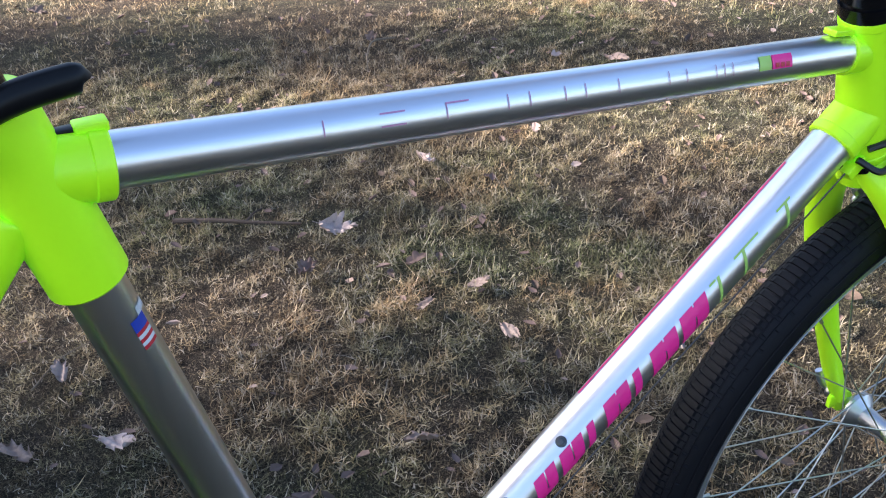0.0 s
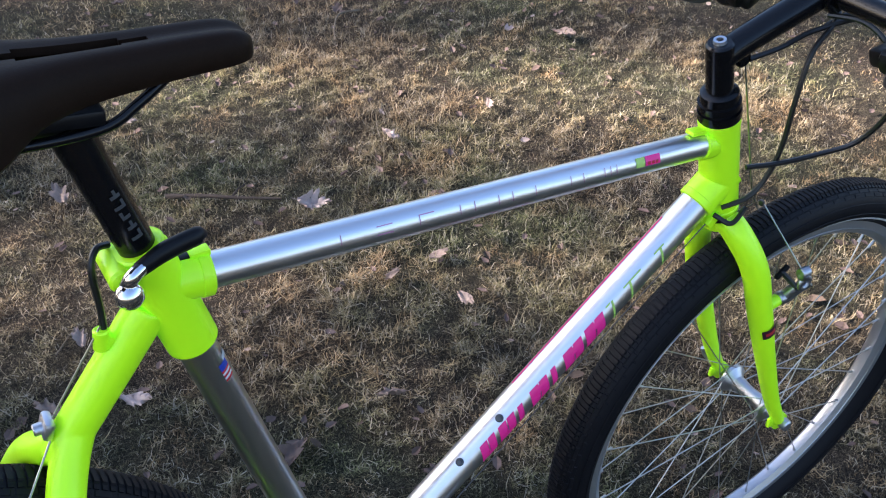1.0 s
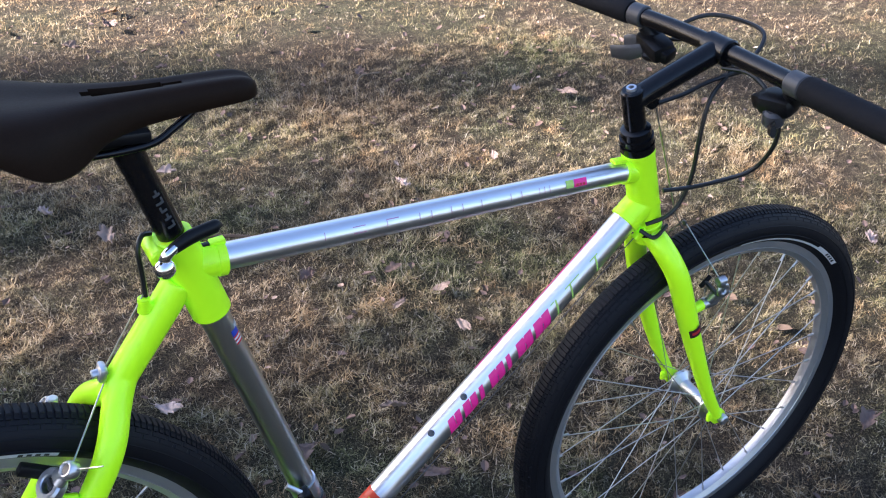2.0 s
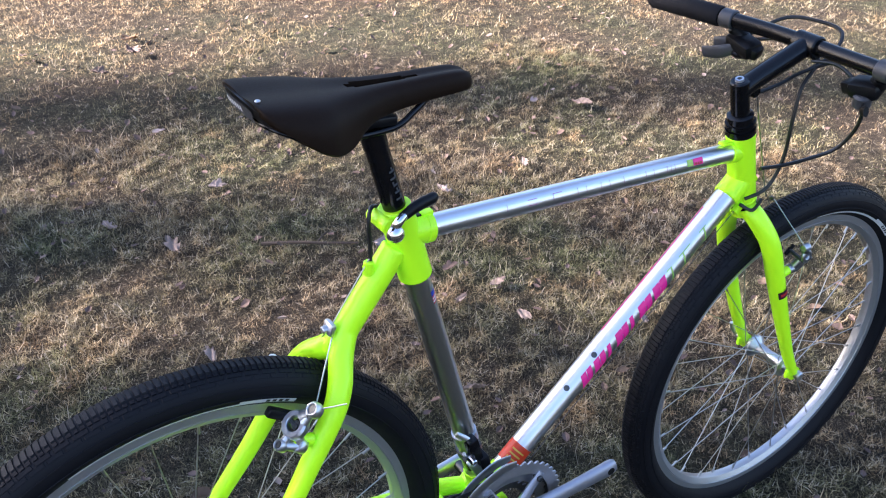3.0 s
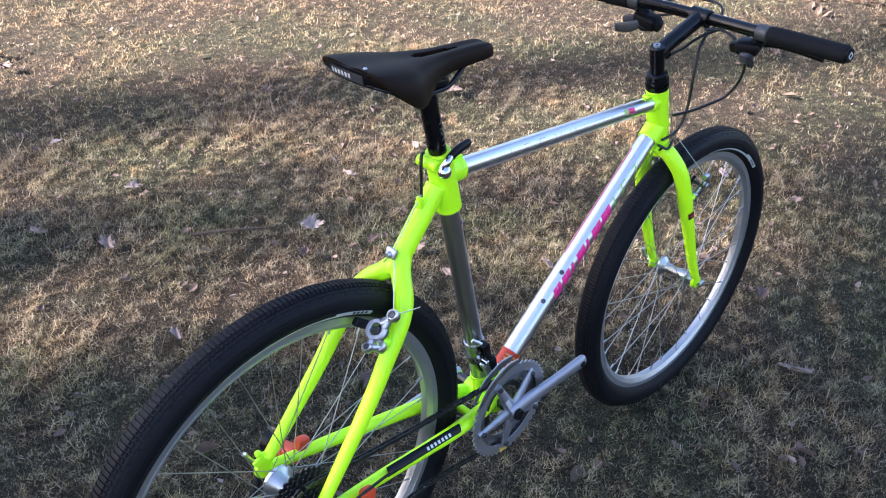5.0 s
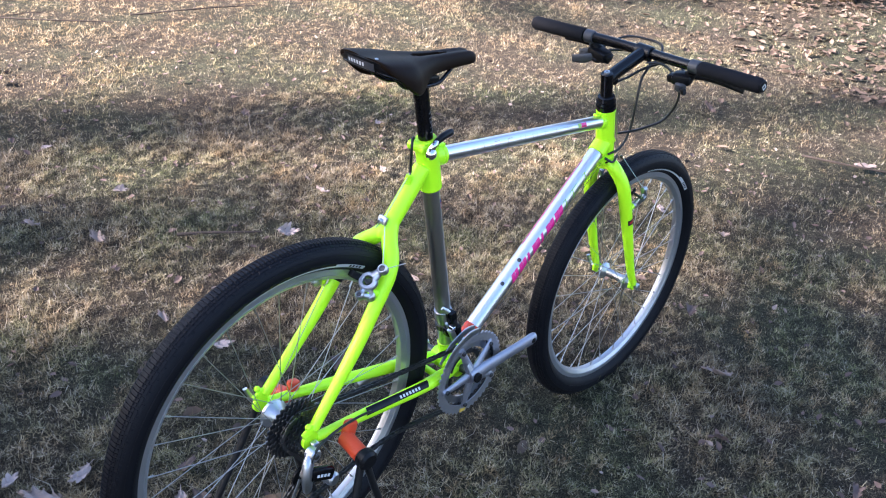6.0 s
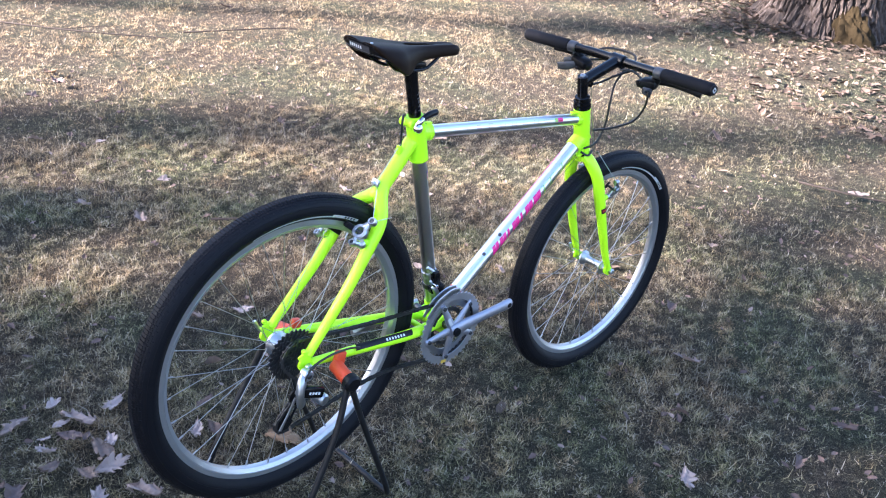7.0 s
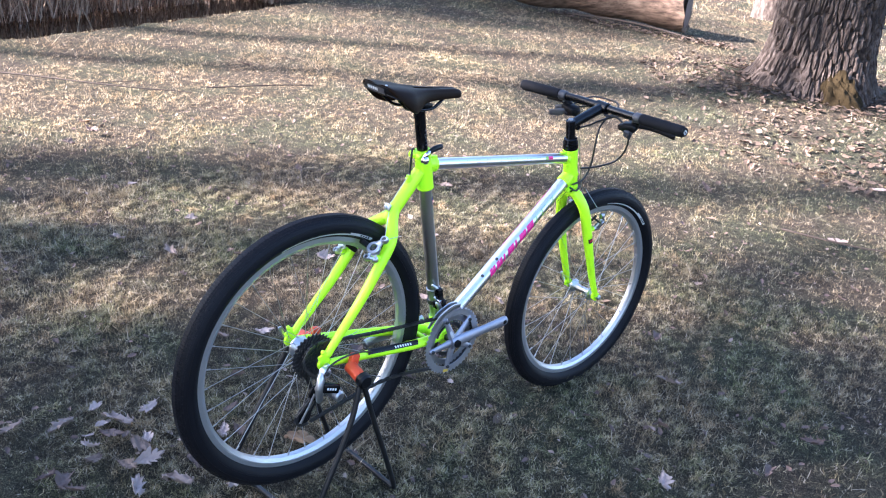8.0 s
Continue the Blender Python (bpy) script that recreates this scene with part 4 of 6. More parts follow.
for f0, f1, end in ((0.0, 0.205, -0.01), (1.01, 0.79, 0.01)):
    pts = [on_bar(min(1, f0)) .lerp(on_bar(f1), k / 24) for k in range(25)]
    rad = [0.0163 if k % 2 else 0.0157 for k in range(25)]
    rad[0], rad[-1] = 0.0135, 0.0150
    g = part("grip", tube(pts, rad, 24), GRIP, handlebar, "ribbed dark grey rubber grip")
    p = pts[0]
    d = (pts[0] - pts[1]).normalized()
    part("grip_end_plug", rounded_bar(p - d * 0.002, p + d * 0.003, 0.0128, 18, 0.001), PLASTIC, handlebar)
    mark = bmesh.new()
    q = d.to_track_quat("Z", "Y").to_matrix().to_4x4()
    for a in range(4):
        a0, a1 = a * math.pi / 2, (a + 1) * math.pi / 2
        mark.faces.new([mark.verts.new(Matrix.Translation(p + d * 0.0036) @ q @ Vector((r * math.cos(t), r * math.sin(t), 0))) for r, t in ((0.0075, a0), (0.0075, a1), (0.0045, a1), (0.0045, a0))])
    part("plug_mark", mark, WHITE, handlebar, "white diamond mark")
    # clamp ring of the brake lever
    c0, c1 = on_bar(f1), on_bar(f1 + (0.045 if f0 < 0.5 else -0.045))
    part("lever_clamp", rounded_bar(c0.lerp(c1, 0.06), c1, 0.0148, 22, 0.0015), POD, handlebar, "grey metal clamp ring")
    c = c0.lerp(c1, 0.8)
    s = 1 if f0 < 0.5 else -1
    body = tube(spline([c + Vector((0.004, 0, -0.012)), c + Vector((0.014, -s * 0.010, -0.026)), c + Vector((0.014, -s * 0.024, -0.036))], 4), blend([0.010, 0.013, 0.012], 4), 14)
    part("lever_body", body, PLASTIC, handlebar)
    bl = spline([c + Vector((0.024, -s * 0.006, -0.028)), c + Vector((0.044, s * 0.020, -0.030)), c + Vector((0.042, s * 0.062, -0.030)), c + Vector((0.048, s * 0.104, -0.034))], 6)
    part("brake_lever", tube(bl, blend([0.0070, 0.0062, 0.0056, 0.0068], 6), 12, None, 0.6), PLASTIC, handlebar, "black two-finger brake lever")
    deep = 0.056 if s > 0 else 0.044
    pod = block(Matrix.Translation(c + Vector((0.008, -s * 0.022, -0.034))) @ pose(0, 0, 0, s * 8, -14, -s * 12), (0.034, deep, 0.025), 0.008)
    block(Matrix.Translation(c + Vector((0.006, -s * 0.038, -0.037))) @ pose(0, 0, 0, s * 14, -14, s * 10), (0.024, 0.034, 0.019), 0.005, pod)
    rounded_bar(c + Vector((0.004, -s * 0.020, -0.044)), c + Vector((0.004, -s * 0.020, -0.054)), 0.0125, 18, 0.003, pod)
    part("shifter_pod", pod, PLASTIC, handlebar, "black thumb shifter housing")
    if s < 0:
        bulb = rounded_bar(c + Vector((-0.002, 0.018, -0.040)), c + Vector((0.001, 0.019, -0.060)), 0.0128, 20, 0.0035)
        rounded_bar(c + Vector((0.000, 0.018, -0.050)), c + Vector((0.002, 0.020, -0.061)), 0.0062, 14, 0.002, bulb)
        part("cable_barrel", bulb, POD, handlebar, "grey plastic cable barrel")
    if s > 0:
        for q0, q1, q2 in (((0.000, -0.016, -0.040), (-0.014, 0.006, -0.050), (-0.020, 0.032, -0.056)), ((0.010, -0.008, -0.036), (0.000, 0.012, -0.040), (-0.003, 0.026, -0.043))):
            pts3 = [c + Vector(q) for q in (q0, q1, q2)]
            part("thumb_lever", tube(spline(pts3, 5), blend([0.0080, 0.0112, 0.0090], 5), 12, None, 0.28), POD, handlebar, "grey thumb lever")
    else:
        th = tube(spline([c + Vector((-0.004, 0.012, -0.052)), c + Vector((-0.020, 0.004, -0.054)), c + Vector((-0.028, -0.008, -0.050))], 5), blend([0.005, 0.006, 0.0075], 5), 10, None, 0.5)
        part("thumb_lever", th, PLASTIC, handlebar)

# cables
cable_runs = [
    [(0.992, -0.020, 0.884), (1.004, -0.050, 0.886), (1.010, -0.075, 0.875), (1.018, -0.096, 0.848), (1.022, -0.097, 0.806), (1.014, -0.078, 0.763), (0.985, -0.055, 0.744), (0.950, -0.040, 0.737), (0.918, -0.025, 0.734)],
    [(1.014, 0.110, 0.872), (1.035, 0.050, 0.886), (1.022, 0.000, 0.886), (1.008, -0.020, 0.876), (0.976, -0.025, 0.850), (0.963, -0.030, 0.804), (0.958, -0.032, 0.750), (0.945, -0.031, 0.712), (0.926, -0.028, 0.694), (0.903, -0.018, 0.684)],
    [(1.006, -0.112, 0.880), (1.028, -0.075, 0.890), (1.022, -0.040, 0.882), (0.985, -0.014, 0.866), (0.945, -0.010, 0.856), (0.908, -0.006, 0.851)],
    [(1.010, 0.112, 0.880), (1.060, 0.085, 0.905), (1.080, 0.035, 0.908), (1.074, -0.005, 0.904), (1.040, -0.020, 0.884), (1.000, -0.015, 0.868)],
    [(0.935, -0.024, 0.676), (0.910, -0.030, 0.668), (0.896, -0.016, 0.676)],
]
for run in cable_runs:
    part("cable_housing", tube(spline(run, 8), 0.0029, 8), CABLE, bike, "black cable housing")
part("brake_wire", turned(tube([QT + Vector((0.040, 0, -0.026)), (0.972, 0, 0.668), (0.990, 0, 0.640)], 0.0009, 6)), SPOKE, bike)
part("bare_wire", tube([(0.268, -0.006, 0.800), (0.219, 0.000, 0.726)], 0.0009, 6), SPOKE, bike)
hang = spline([(0.290, 0.012, 0.854), (0.280, 0.006, 0.857), (0.273, 0.0, 0.845), (0.272, -0.002, 0.812), (0.270, -0.004, 0.790)], 6)
part("cable_housing", tube(hang, 0.0026, 8), CABLE, bike, "black cable housing")
stop = rounded_bar((0.2655, -0.004, 0.778), (0.2685, -0.004, 0.796), 0.0062, 14, 0.0015)
block(Matrix.Translation((0.272, -0.003, 0.783)) @ pose(0, 0, 0, 0, 48, 0), (0.022, 0.010, 0.010), 0.002, stop)
part("cable_stop", stop, YELLOW, bike)

# seat post and its quick release
POST_TOP = SEAT_TOP + ST_DIR * 0.128
seat_post = part("seat_post", tube([SEAT_TOP - ST_DIR * 0.01, SEAT_TOP + ST_DIR * 0.100, SEAT_TOP + ST_DIR * 0.1002, POST_TOP], [0.0136, 0.0136, 0.0142, 0.0145], 28), BLACK, bike, "black seat post")
cl = rounded_bar(POST_TOP + Vector((-0.026, 0, 0.006)), POST_TOP + Vector((0.022, 0, -0.001)), 0.0125, 16, 0.003)
block(Matrix.Translation(POST_TOP + Vector((-0.004, 0, 0.011))) @ pose(0, 0, 0, 0, 7, 0), (0.052, 0.050, 0.011), 0.003, cl)
part("saddle_clamp", cl, PLASTIC, seat_post)
tag0, tag1 = SEAT_TOP + ST_DIR * 0.026, SEAT_TOP + ST_DIR * 0.092
ub = bmesh.new()
for k, (g, w) in enumerate(((150, 34), (150, 30), (153, 26), (150, 34), (150, 30))):
    wrap(tag0, tag1, 0.0136, 0.006 + k * 0.0092, 0.0088 + k * 0.0092, g, g + w, bm=ub, lift=0.0006)
    wrap(tag0, tag1, 0.0136, 0.0088 + k * 0.0092, 0.0128 + k * 0.0092, g + (k % 3) * 9, g + 9 + (k % 3) * 9, bm=ub, lift=0.0006)
part("label_bars", ub, DIM_PRINT, seat_post, "grey illegible marks")
nut = SEAT_TOP + Vector((-0.022, -0.030, 0.004))
part("clamp_nut", ball(nut + Vector((0, -0.002, -0.003)), 0.0108, (1, 0.9, 1)), CHROME, seat_lug, "chrome clamp nut")
arm = tube(spline([nut + Vector((0.0, 0.003, 0.0)), nut + Vector((0.004, -0.003, 0.012)), nut + Vector((0.013, 0.0, 0.016))], 5), blend([0.0065, 0.0056, 0.0050], 5), 12)
part("clamp_lever", arm, CHROME, seat_lug)
hd = tube(spline([nut + Vector((0.010, 0.0, 0.014)), nut + Vector((0.030, 0.002, 0.021)), nut + Vector((0.054, 0.005, 0.023)), nut + Vector((0.057, 0.0055, 0.0225))], 5), blend([0.0060, 0.0074, 0.0072, 0.0045], 5), 14, None, 0.85)
part("lever_sleeve", hd, PLASTIC, seat_lug, "black plastic lever sleeve")
part("clamp_slot", block(Matrix.Translation(TT0 + TT_DIR * 0.018 + Vector((0, 0, 0.0178))), (0.020, 0.007, 0.003), 0.001), PLASTIC, seat_lug)

# saddle
SAD = [  # x, half width, top, skirt depth
    (0.1425, 0.040, 1.0305, 0.004), (0.1450, 0.052, 1.0303, 0.008), (0.1540, 0.0610, 1.0295, 0.017), (0.1770, 0.0680, 1.0265, 0.032), (0.2050, 0.0695, 1.0222, 0.047), (0.2320, 0.056, 1.0174, 0.047),
    (0.2620, 0.039, 1.0132, 0.031), (0.2919, 0.0285, 1.0100, 0.025), (0.3235, 0.0242, 1.0074, 0.022), (0.3579, 0.0222, 1.0052, 0.020), (0.3869, 0.0208, 1.0026, 0.018), (0.4000, 0.0165, 0.9985, 0.014), (0.4056, 0.0090, 0.9930, 0.008)]
N_S = 14
sb = bmesh.new()
xs = spline(SAD, 4)
outer, under = [], []
for x, w, top, sk in xs:
    ro, ru = [], []
    for j in range(-N_S, N_S + 1):
        v = j / N_S
        y = w * math.sin(v * math.pi / 2) ** 1 if abs(v) < 1 else w * v
        drop = sk * abs(v) ** 3.2
        dip = 0.0025 * math.exp(-(v * 4) ** 2)
        ro.append(sb.verts.new((x, y, top - drop - dip)))
        ru.append(sb.verts.new((x, y * 0.93, top - drop - dip - 0.0055 + 0.002 * abs(v))))
    outer.append(ro)
    under.append(ru)
n = 2 * N_S + 1
def in_slot(i, j):
    return 23 <= i < 34 and abs(j - N_S + 0.5) < (2.2 if 24 <= i < 32 else 1.2)
for i in range(len(xs) - 1):
    for j in range(n - 1):
        if in_slot(i, j):
            continue
        sb.faces.new((outer[i][j], outer[i + 1][j], outer[i + 1][j + 1], outer[i][j + 1]))
        sb.faces.new((under[i][j], under[i][j + 1], under[i + 1][j + 1], under[i + 1][j]))
        for di, dj, a, b in ((0, -1, (i, j), (i + 1, j)), (0, 1, (i, j + 1), (i + 1, j + 1)), (-1, 0, (i, j), (i, j + 1)), (1, 0, (i + 1, j), (i + 1, j + 1))):
            ii, jj = i + di, j + dj
            open_side = in_slot(ii, jj) or ii < 0 or ii >= len(xs) - 1 or jj < 0 or jj >= n - 1
            if open_side:
                sb.faces.new((outer[a[0]][a[1]], outer[b[0]][b[1]], under[b[0]][b[1]], under[a[0]][a[1]]))
bmesh.ops.recalc_face_normals(sb, faces=sb.faces)
saddle = part("saddle", sb, SADDLE, bike, "dark brown moulded saddle with a slot")
rp = bmesh.new()
cols = []
for k in range(29):
    a = -1 + 2 * k / 28
    y = 0.066 * math.sin(a * math.pi / 2)
    x = 0.1430 + 0.046 * abs(a) ** 3.4
    zt = 1.0275 - 0.036 * abs(a) ** 3.6
    hgt = 0.004 + 0.0145 * (1 - abs(a) ** 2.2)
    cols.append([rp.verts.new(q) for q in ((x - 0.003, y, zt), (x - 0.002, y, zt - hgt * .5), (x + 0.004, y, zt - hgt), (x + 0.010, y * .97, zt - hgt), (x + 0.004, y * .97, zt))])
for p, q in zip(cols, cols[1:]):
    for j in range(5):
        rp.faces.new((p[j], p[(j + 1) % 5], q[(j + 1) % 5], q[j]))
rp.faces.new(cols[0])
rp.faces.new(cols[-1][::-1])
bmesh.ops.recalc_face_normals(rp, faces=rp.faces)
part("back_plate", rp, PLASTIC, saddle, "black plate with a metal badge")
part("plate_rim", tube([Vector((0.1430 + 0.046 * abs(a) ** 3.4 + 0.003, 0.066 * math.sin(a * math.pi / 2), 1.0275 - 0.036 * abs(a) ** 3.6 - 0.004 - 0.0145 * (1 - abs(a) ** 2.2))) for a in np.linspace(-0.98, 0.98, 29)], 0.0024, 10), BLACK, saddle, "glossy black rim of the rear plate")


def on_plate(u, v, out):
    """A place on the back plate: u across, v from its top (0) to its bottom (1)."""
    hgt = 0.004 + 0.0145 * (1 - abs(u) ** 2.2)
    return Vector((0.1430 + 0.046 * abs(u) ** 3.4 - 0.003 + 0.005 * max(0.0, v - 0.4) - out, 0.066 * math.sin(u * math.pi / 2), 1.0275 - 0.036 * abs(u) ** 3.6 - hgt * v))


def plate_patch(u0, u1, v0, v1, out, bm):
    rows = [[bm.verts.new(on_plate(u0 + (u1 - u0) * i / 6, v, out)) for v in (v0, (v0 + v1) / 2, v1)] for i in range(7)]
    for p, q in zip(rows, rows[1:]):
        for j in range(2):
            bm.faces.new((p[j], q[j], q[j + 1], p[j + 1]))
    return bm


part("badge", plate_patch(-0.30, 0.30, 0.20, 0.92, 0.0008, bmesh.new()), POD, saddle, "dark grey badge panel")
bd = bmesh.new()
for k in range(6):
    plate_patch(0.27 - k * 0.062, 0.232 - k * 0.062, 0.36, 0.70, 0.0014, bd)
part("badge_bars", bd, WHITE, saddle, "white bars of a maker's mark")
for y in (-0.052,):
    part("rivet", ball((0.1490, y * 0.50, 1.0300), 0.0030, (1, 1, 0.5)), SILVER, saddle, "small silver rivet")
for sgn in (-1, 1):
    rail = [(0.176, sgn * 0.034, 1.004), (0.198, sgn * 0.030, 0.984), (0.230, sgn * 0.023, 0.967), (0.295, sgn * 0.022, 0.962), (0.325, sgn * 0.018, 0.972), (0.360, sgn * 0.009, 0.988), (0.385, sgn * 0.006, 0.992)]
    part("rail", tube(spline(rail, 6), 0.0036, 10), BLACK, saddle, "black saddle rail")

# cranks, rings, pedalling gear
SATIN = worn("satin_alloy", (0.42, 0.42, 0.47), 0.5, metal=0.9, vary=0.12, scale=150, rough_vary=0.1)
RING = worn("ring_alloy", (0.50, 0.49, 0.505), 0.42, metal=0.85, vary=0.12, scale=150, rough_vary=0.1)
CR = Vector((0.441, 0, 0.320))


def ring_bm(R, hole, y, teeth, thick=0.0025):
    bm = bmesh.new()
    n = teeth * 4
    loops = []
    for yy in (y - thick / 2, y + thick / 2):
        o, i = [], []
        for j in range(n):
            t = j / n * math.tau
            ro = R if j % 4 in (1, 2) else R - 0.0042
            o.append(bm.verts.new((CR.x + ro * math.cos(t), yy, CR.z + ro * math.sin(t))))
            i.append(bm.verts.new((CR.x + hole * math.cos(t), yy, CR.z + hole * math.sin(t))))
        loops.append((o, i))
    (o0, i0), (o1, i1) = loops
    for j in range(n):
        k = (j + 1) % n
        bm.faces.new((o0[j], o0[k], i0[k], i0[j]))
        bm.faces.new((o1[k], o1[j], i1[j], i1[k]))
        bm.faces.new((o0[k], o0[j], o1[j], o1[k]))
        bm.faces.new((i0[j], i0[k], i1[k], i1[j]))
    return bm


cend = Vector((0.606, -0.089, 0.349))
cdir = Vector((cend.x - CR.x, 0, cend.z - CR.z)).normalized()
ca = tube(spline([CR + Vector((0, -0.071, 0)) - cdir * 0.012, CR + Vector((0, -0.073, 0)) + cdir * 0.03, CR + Vector((0, -0.081, 0)) + cdir * 0.10, cend, cend + cdir * 0.012], 5), blend([0.0170, 0.0165, 0.0130, 0.0148, 0.0105], 5), 18, None, 0.58)
crank = part("crankset", ca, SATIN, bike, "polished alloy triple crankset without pedals")
part("outer_chainring", ring_bm(0.0975, 0.0765, -0.060, 46), RING, crank)
part("middle_chainring", ring_bm(0.0770, 0.058, -0.052, 36), GREY_ALLOY, crank)
part("inner_chainring", ring_bm(0.0530, 0.040, -0.045, 26), STEEL, crank)
a0 = math.atan2(cdir.z, cdir.x)
for k in range(5):
    t = a0 + math.radians(36) + k * math.tau / 5
    d = Vector((math.cos(t), 0, math.sin(t)))
    sp = tube([CR + Vector((0, -0.066, 0)), CR + Vector((0, -0.064, 0)) + d * 0.05, CR + Vector((0, -0.062, 0)) + d * 0.083], [0.0125, 0.009, 0.0065], 10, None, 0.6)
    part("spider_arm", sp, SATIN, crank)
    part("ring_bolt", rounded_bar(CR + Vector((0, -0.070, 0)) + d * 0.0745, CR + Vector((0, -0.056, 0)) + d * 0.0745, 0.005, 12, 0.001), STEEL, crank)
part("dust_cap", rounded_bar(CR + Vector((0, -0.0865, 0)), CR + Vector((0, -0.079, 0)), 0.0108, 18, 0.001), PLASTIC, crank, "black dust cap")
# Black disc stands in for the shade inside the empty pedal hole.
part("pedal_hole_dark_disc", rounded_bar(cend + Vector((0, -0.0086, 0)), cend + Vector((0, -0.002, 0)), 0.0066, 16, 0.0006), PLASTIC, crank)
part("orange_reflector_chip", block(Matrix.Translation(CR + Vector((-0.012, -0.0625, -0.088))), (0.016, 0.002, 0.008), 0.0005), GOLD, crank, "small orange chip")
part("spider_label", block(Matrix.Translation(CR + Vector((-0.018, -0.0738, 0.028))) @ pose(0, 0, 0, 0, 60, 0), (0.026, 0.0012, 0.009), 0.0004), GREY_PRINT, crank)
lend = CR + Vector((-0.165, 0.090, -0.030))
part("left_crank_arm", tube(spline([CR + Vector((0.010, 0.071, 0.002)), CR + Vector((-0.04, 0.075, -0.007)), lend, lend + Vector((-0.010, 0, -0.002))], 5), blend([0.0135, 0.0125, 0.0130, 0.009], 5), 16, None, 0.62), SILVER, crank)
part("axle", rounded_bar(CR + Vector((0, -0.075, 0)), CR + Vector((0, 0.075, 0)), 0.009, 14), STEEL, crank)

# chain
def run_chain(pts, bm):
    pts = spline(pts, 10)
    dense, acc = [pts[0]], 0.0
    for p, q in zip(pts, pts[1:]):
        seg = (q - p).length
        while acc + seg >= 0.0127:
            f = (0.0127 - acc) / seg
            p = p.lerp(q, f)
            dense.append(p)
            seg = (q - p).length
            acc = 0.0
        acc += seg
    for i, (p, q) in enumerate(zip(dense, dense[1:])):
        m = along(p.lerp(q, .5), q)
        for s in (-1, 1):
            block(m @ Matrix.Translation((0, s * (0.0032 if i % 2 else 0.0022), 0)), (0.0165, 0.0009, 0.0072), 0.0, bm)
        tube([m @ Vector((-0.0063, -0.004, 0)), m @ Vector((-0.0063, 0.004, 0))], 0.0019, 6, bm)
    return bm


chb = bmesh.new()
yc = AXLE_R.y - 0.040
run_chain([(AXLE_R.x - 0.002, yc, AXLE_R.z + 0.045), (0.20, -0.045, 0.407), (CR.x - 0.02, -0.053, CR.z + 0.077)], chb)
arc = [CR + Vector((0.0785 * math.cos(radians(a)), -0.053, 0.0785 * math.sin(radians(a)))) for a in range(100, -101, -20)]
run_chain(arc, chb)
JOCK = Vector((-0.036, -0.055, 0.244))
UPPER = Vector((-0.004, -0.055, 0.300))
run_chain([(CR.x - 0.014, -0.053, CR.z - 0.078), (0.22, -0.050, 0.262), (JOCK.x + 0.012, JOCK.y, JOCK.z - 0.022)], chb)
run_chain([JOCK + Vector((0.012, 0, -0.022)), JOCK + Vector((-0.014, 0, -0.018)), JOCK + Vector((-0.018, 0, 0.006)), UPPER + Vector((0.0, 0, 0.004)), UPPER + Vector((0.012, 0, 0.022)), (AXLE_R.x - 0.035, yc, AXLE_R.z - 0.012), (AXLE_R.x - 0.040, yc, AXLE_R.z + 0.012), (AXLE_R.x - 0.022, yc, AXLE_R.z + 0.036), (AXLE_R.x - 0.002, yc, AXLE_R.z + 0.045)], chb)
part("chain", chb, STEEL, bike, "dark steel roller chain")

# rear derailleur
rd = tube(spline([(-0.012, -0.086, 0.374), (-0.022, -0.092, 0.360), (-0.026, -0.096, 0.338), (-0.023, -0.094, 0.312), (-0.018, -0.088, 0.302)], 5), blend([0.010, 0.0130, 0.0128, 0.0115, 0.009], 5), 18, None, 0.75)
rounded_bar((-0.008, -0.078, 0.374), (-0.008, -0.098, 0.374), 0.0125, 18, 0.002, rd)
derailleur = part("rear_derailleur", rd, SILVER, bike, "silver and black rear derailleur")
part("mount_bolt", rounded_bar((-0.008, -0.096, 0.374), (-0.008, -0.1005, 0.374), 0.0055, 12, 0.001), STEEL, derailleur)
link = part("link_plate", block(Matrix.Translation((-0.001, -0.104, 0.338)) @ pose(0, 0, 0, 0, 12, -14), (0.046, 0.016, 0.025), 0.005), BLACK, derailleur, "black outer link with white marks")
lk = bmesh.new()
for k in range(4):
    block(Matrix.Translation((-0.001, -0.1045, 0.338)) @ pose(0, 0, 0, 0, 12, -14) @ Matrix.Translation((-0.010 + k * 0.0066, -0.0083, 0.001)), (0.0042, 0.001, 0.0055), 0.0, lk)
part("link_bars", lk, WHITE, link)
part("pulley_body", rounded_bar((0.028, -0.070, 0.302), (0.032, -0.106, 0.303), 0.0135, 18, 0.004), SILVER, derailleur, "silver lower knuckle")
part("inner_link", block(Matrix.Translation((0.002, -0.080, 0.322)) @ pose(0, 0, 0, 0, 22, -10), (0.050, 0.012, 0.020), 0.003), SILVER, derailleur)
for y in (-0.064, -0.047):
    for off in ((-0.010, -0.002), (0.006, 0.003)) if y < -0.05 else ((0.0, 0.0),):
        sx, sz = off
        cg = tube([UPPER + Vector((sx, y - UPPER.y, 0.006 + sz)), UPPER.lerp(JOCK, .5) + Vector((sx, y - UPPER.y, sz)), JOCK + Vector((sx - 0.004, y - JOCK.y, -0.008 + sz))], [0.0042, 0.0036, 0.0042] if y < -0.05 else [0.0085, 0.0062, 0.0078], 10, None, 0.3)
        part("cage_plate", cg, SILVER if y < -0.05 and sx < 0 else PLASTIC, derailleur)
for c in (UPPER, JOCK):
    part("jockey_wheel", lathe([(0.004, -0.003), (0.0205, -0.0025), (0.0205, 0.0025), (0.004, 0.003)], 22, c), PLASTIC, derailleur)
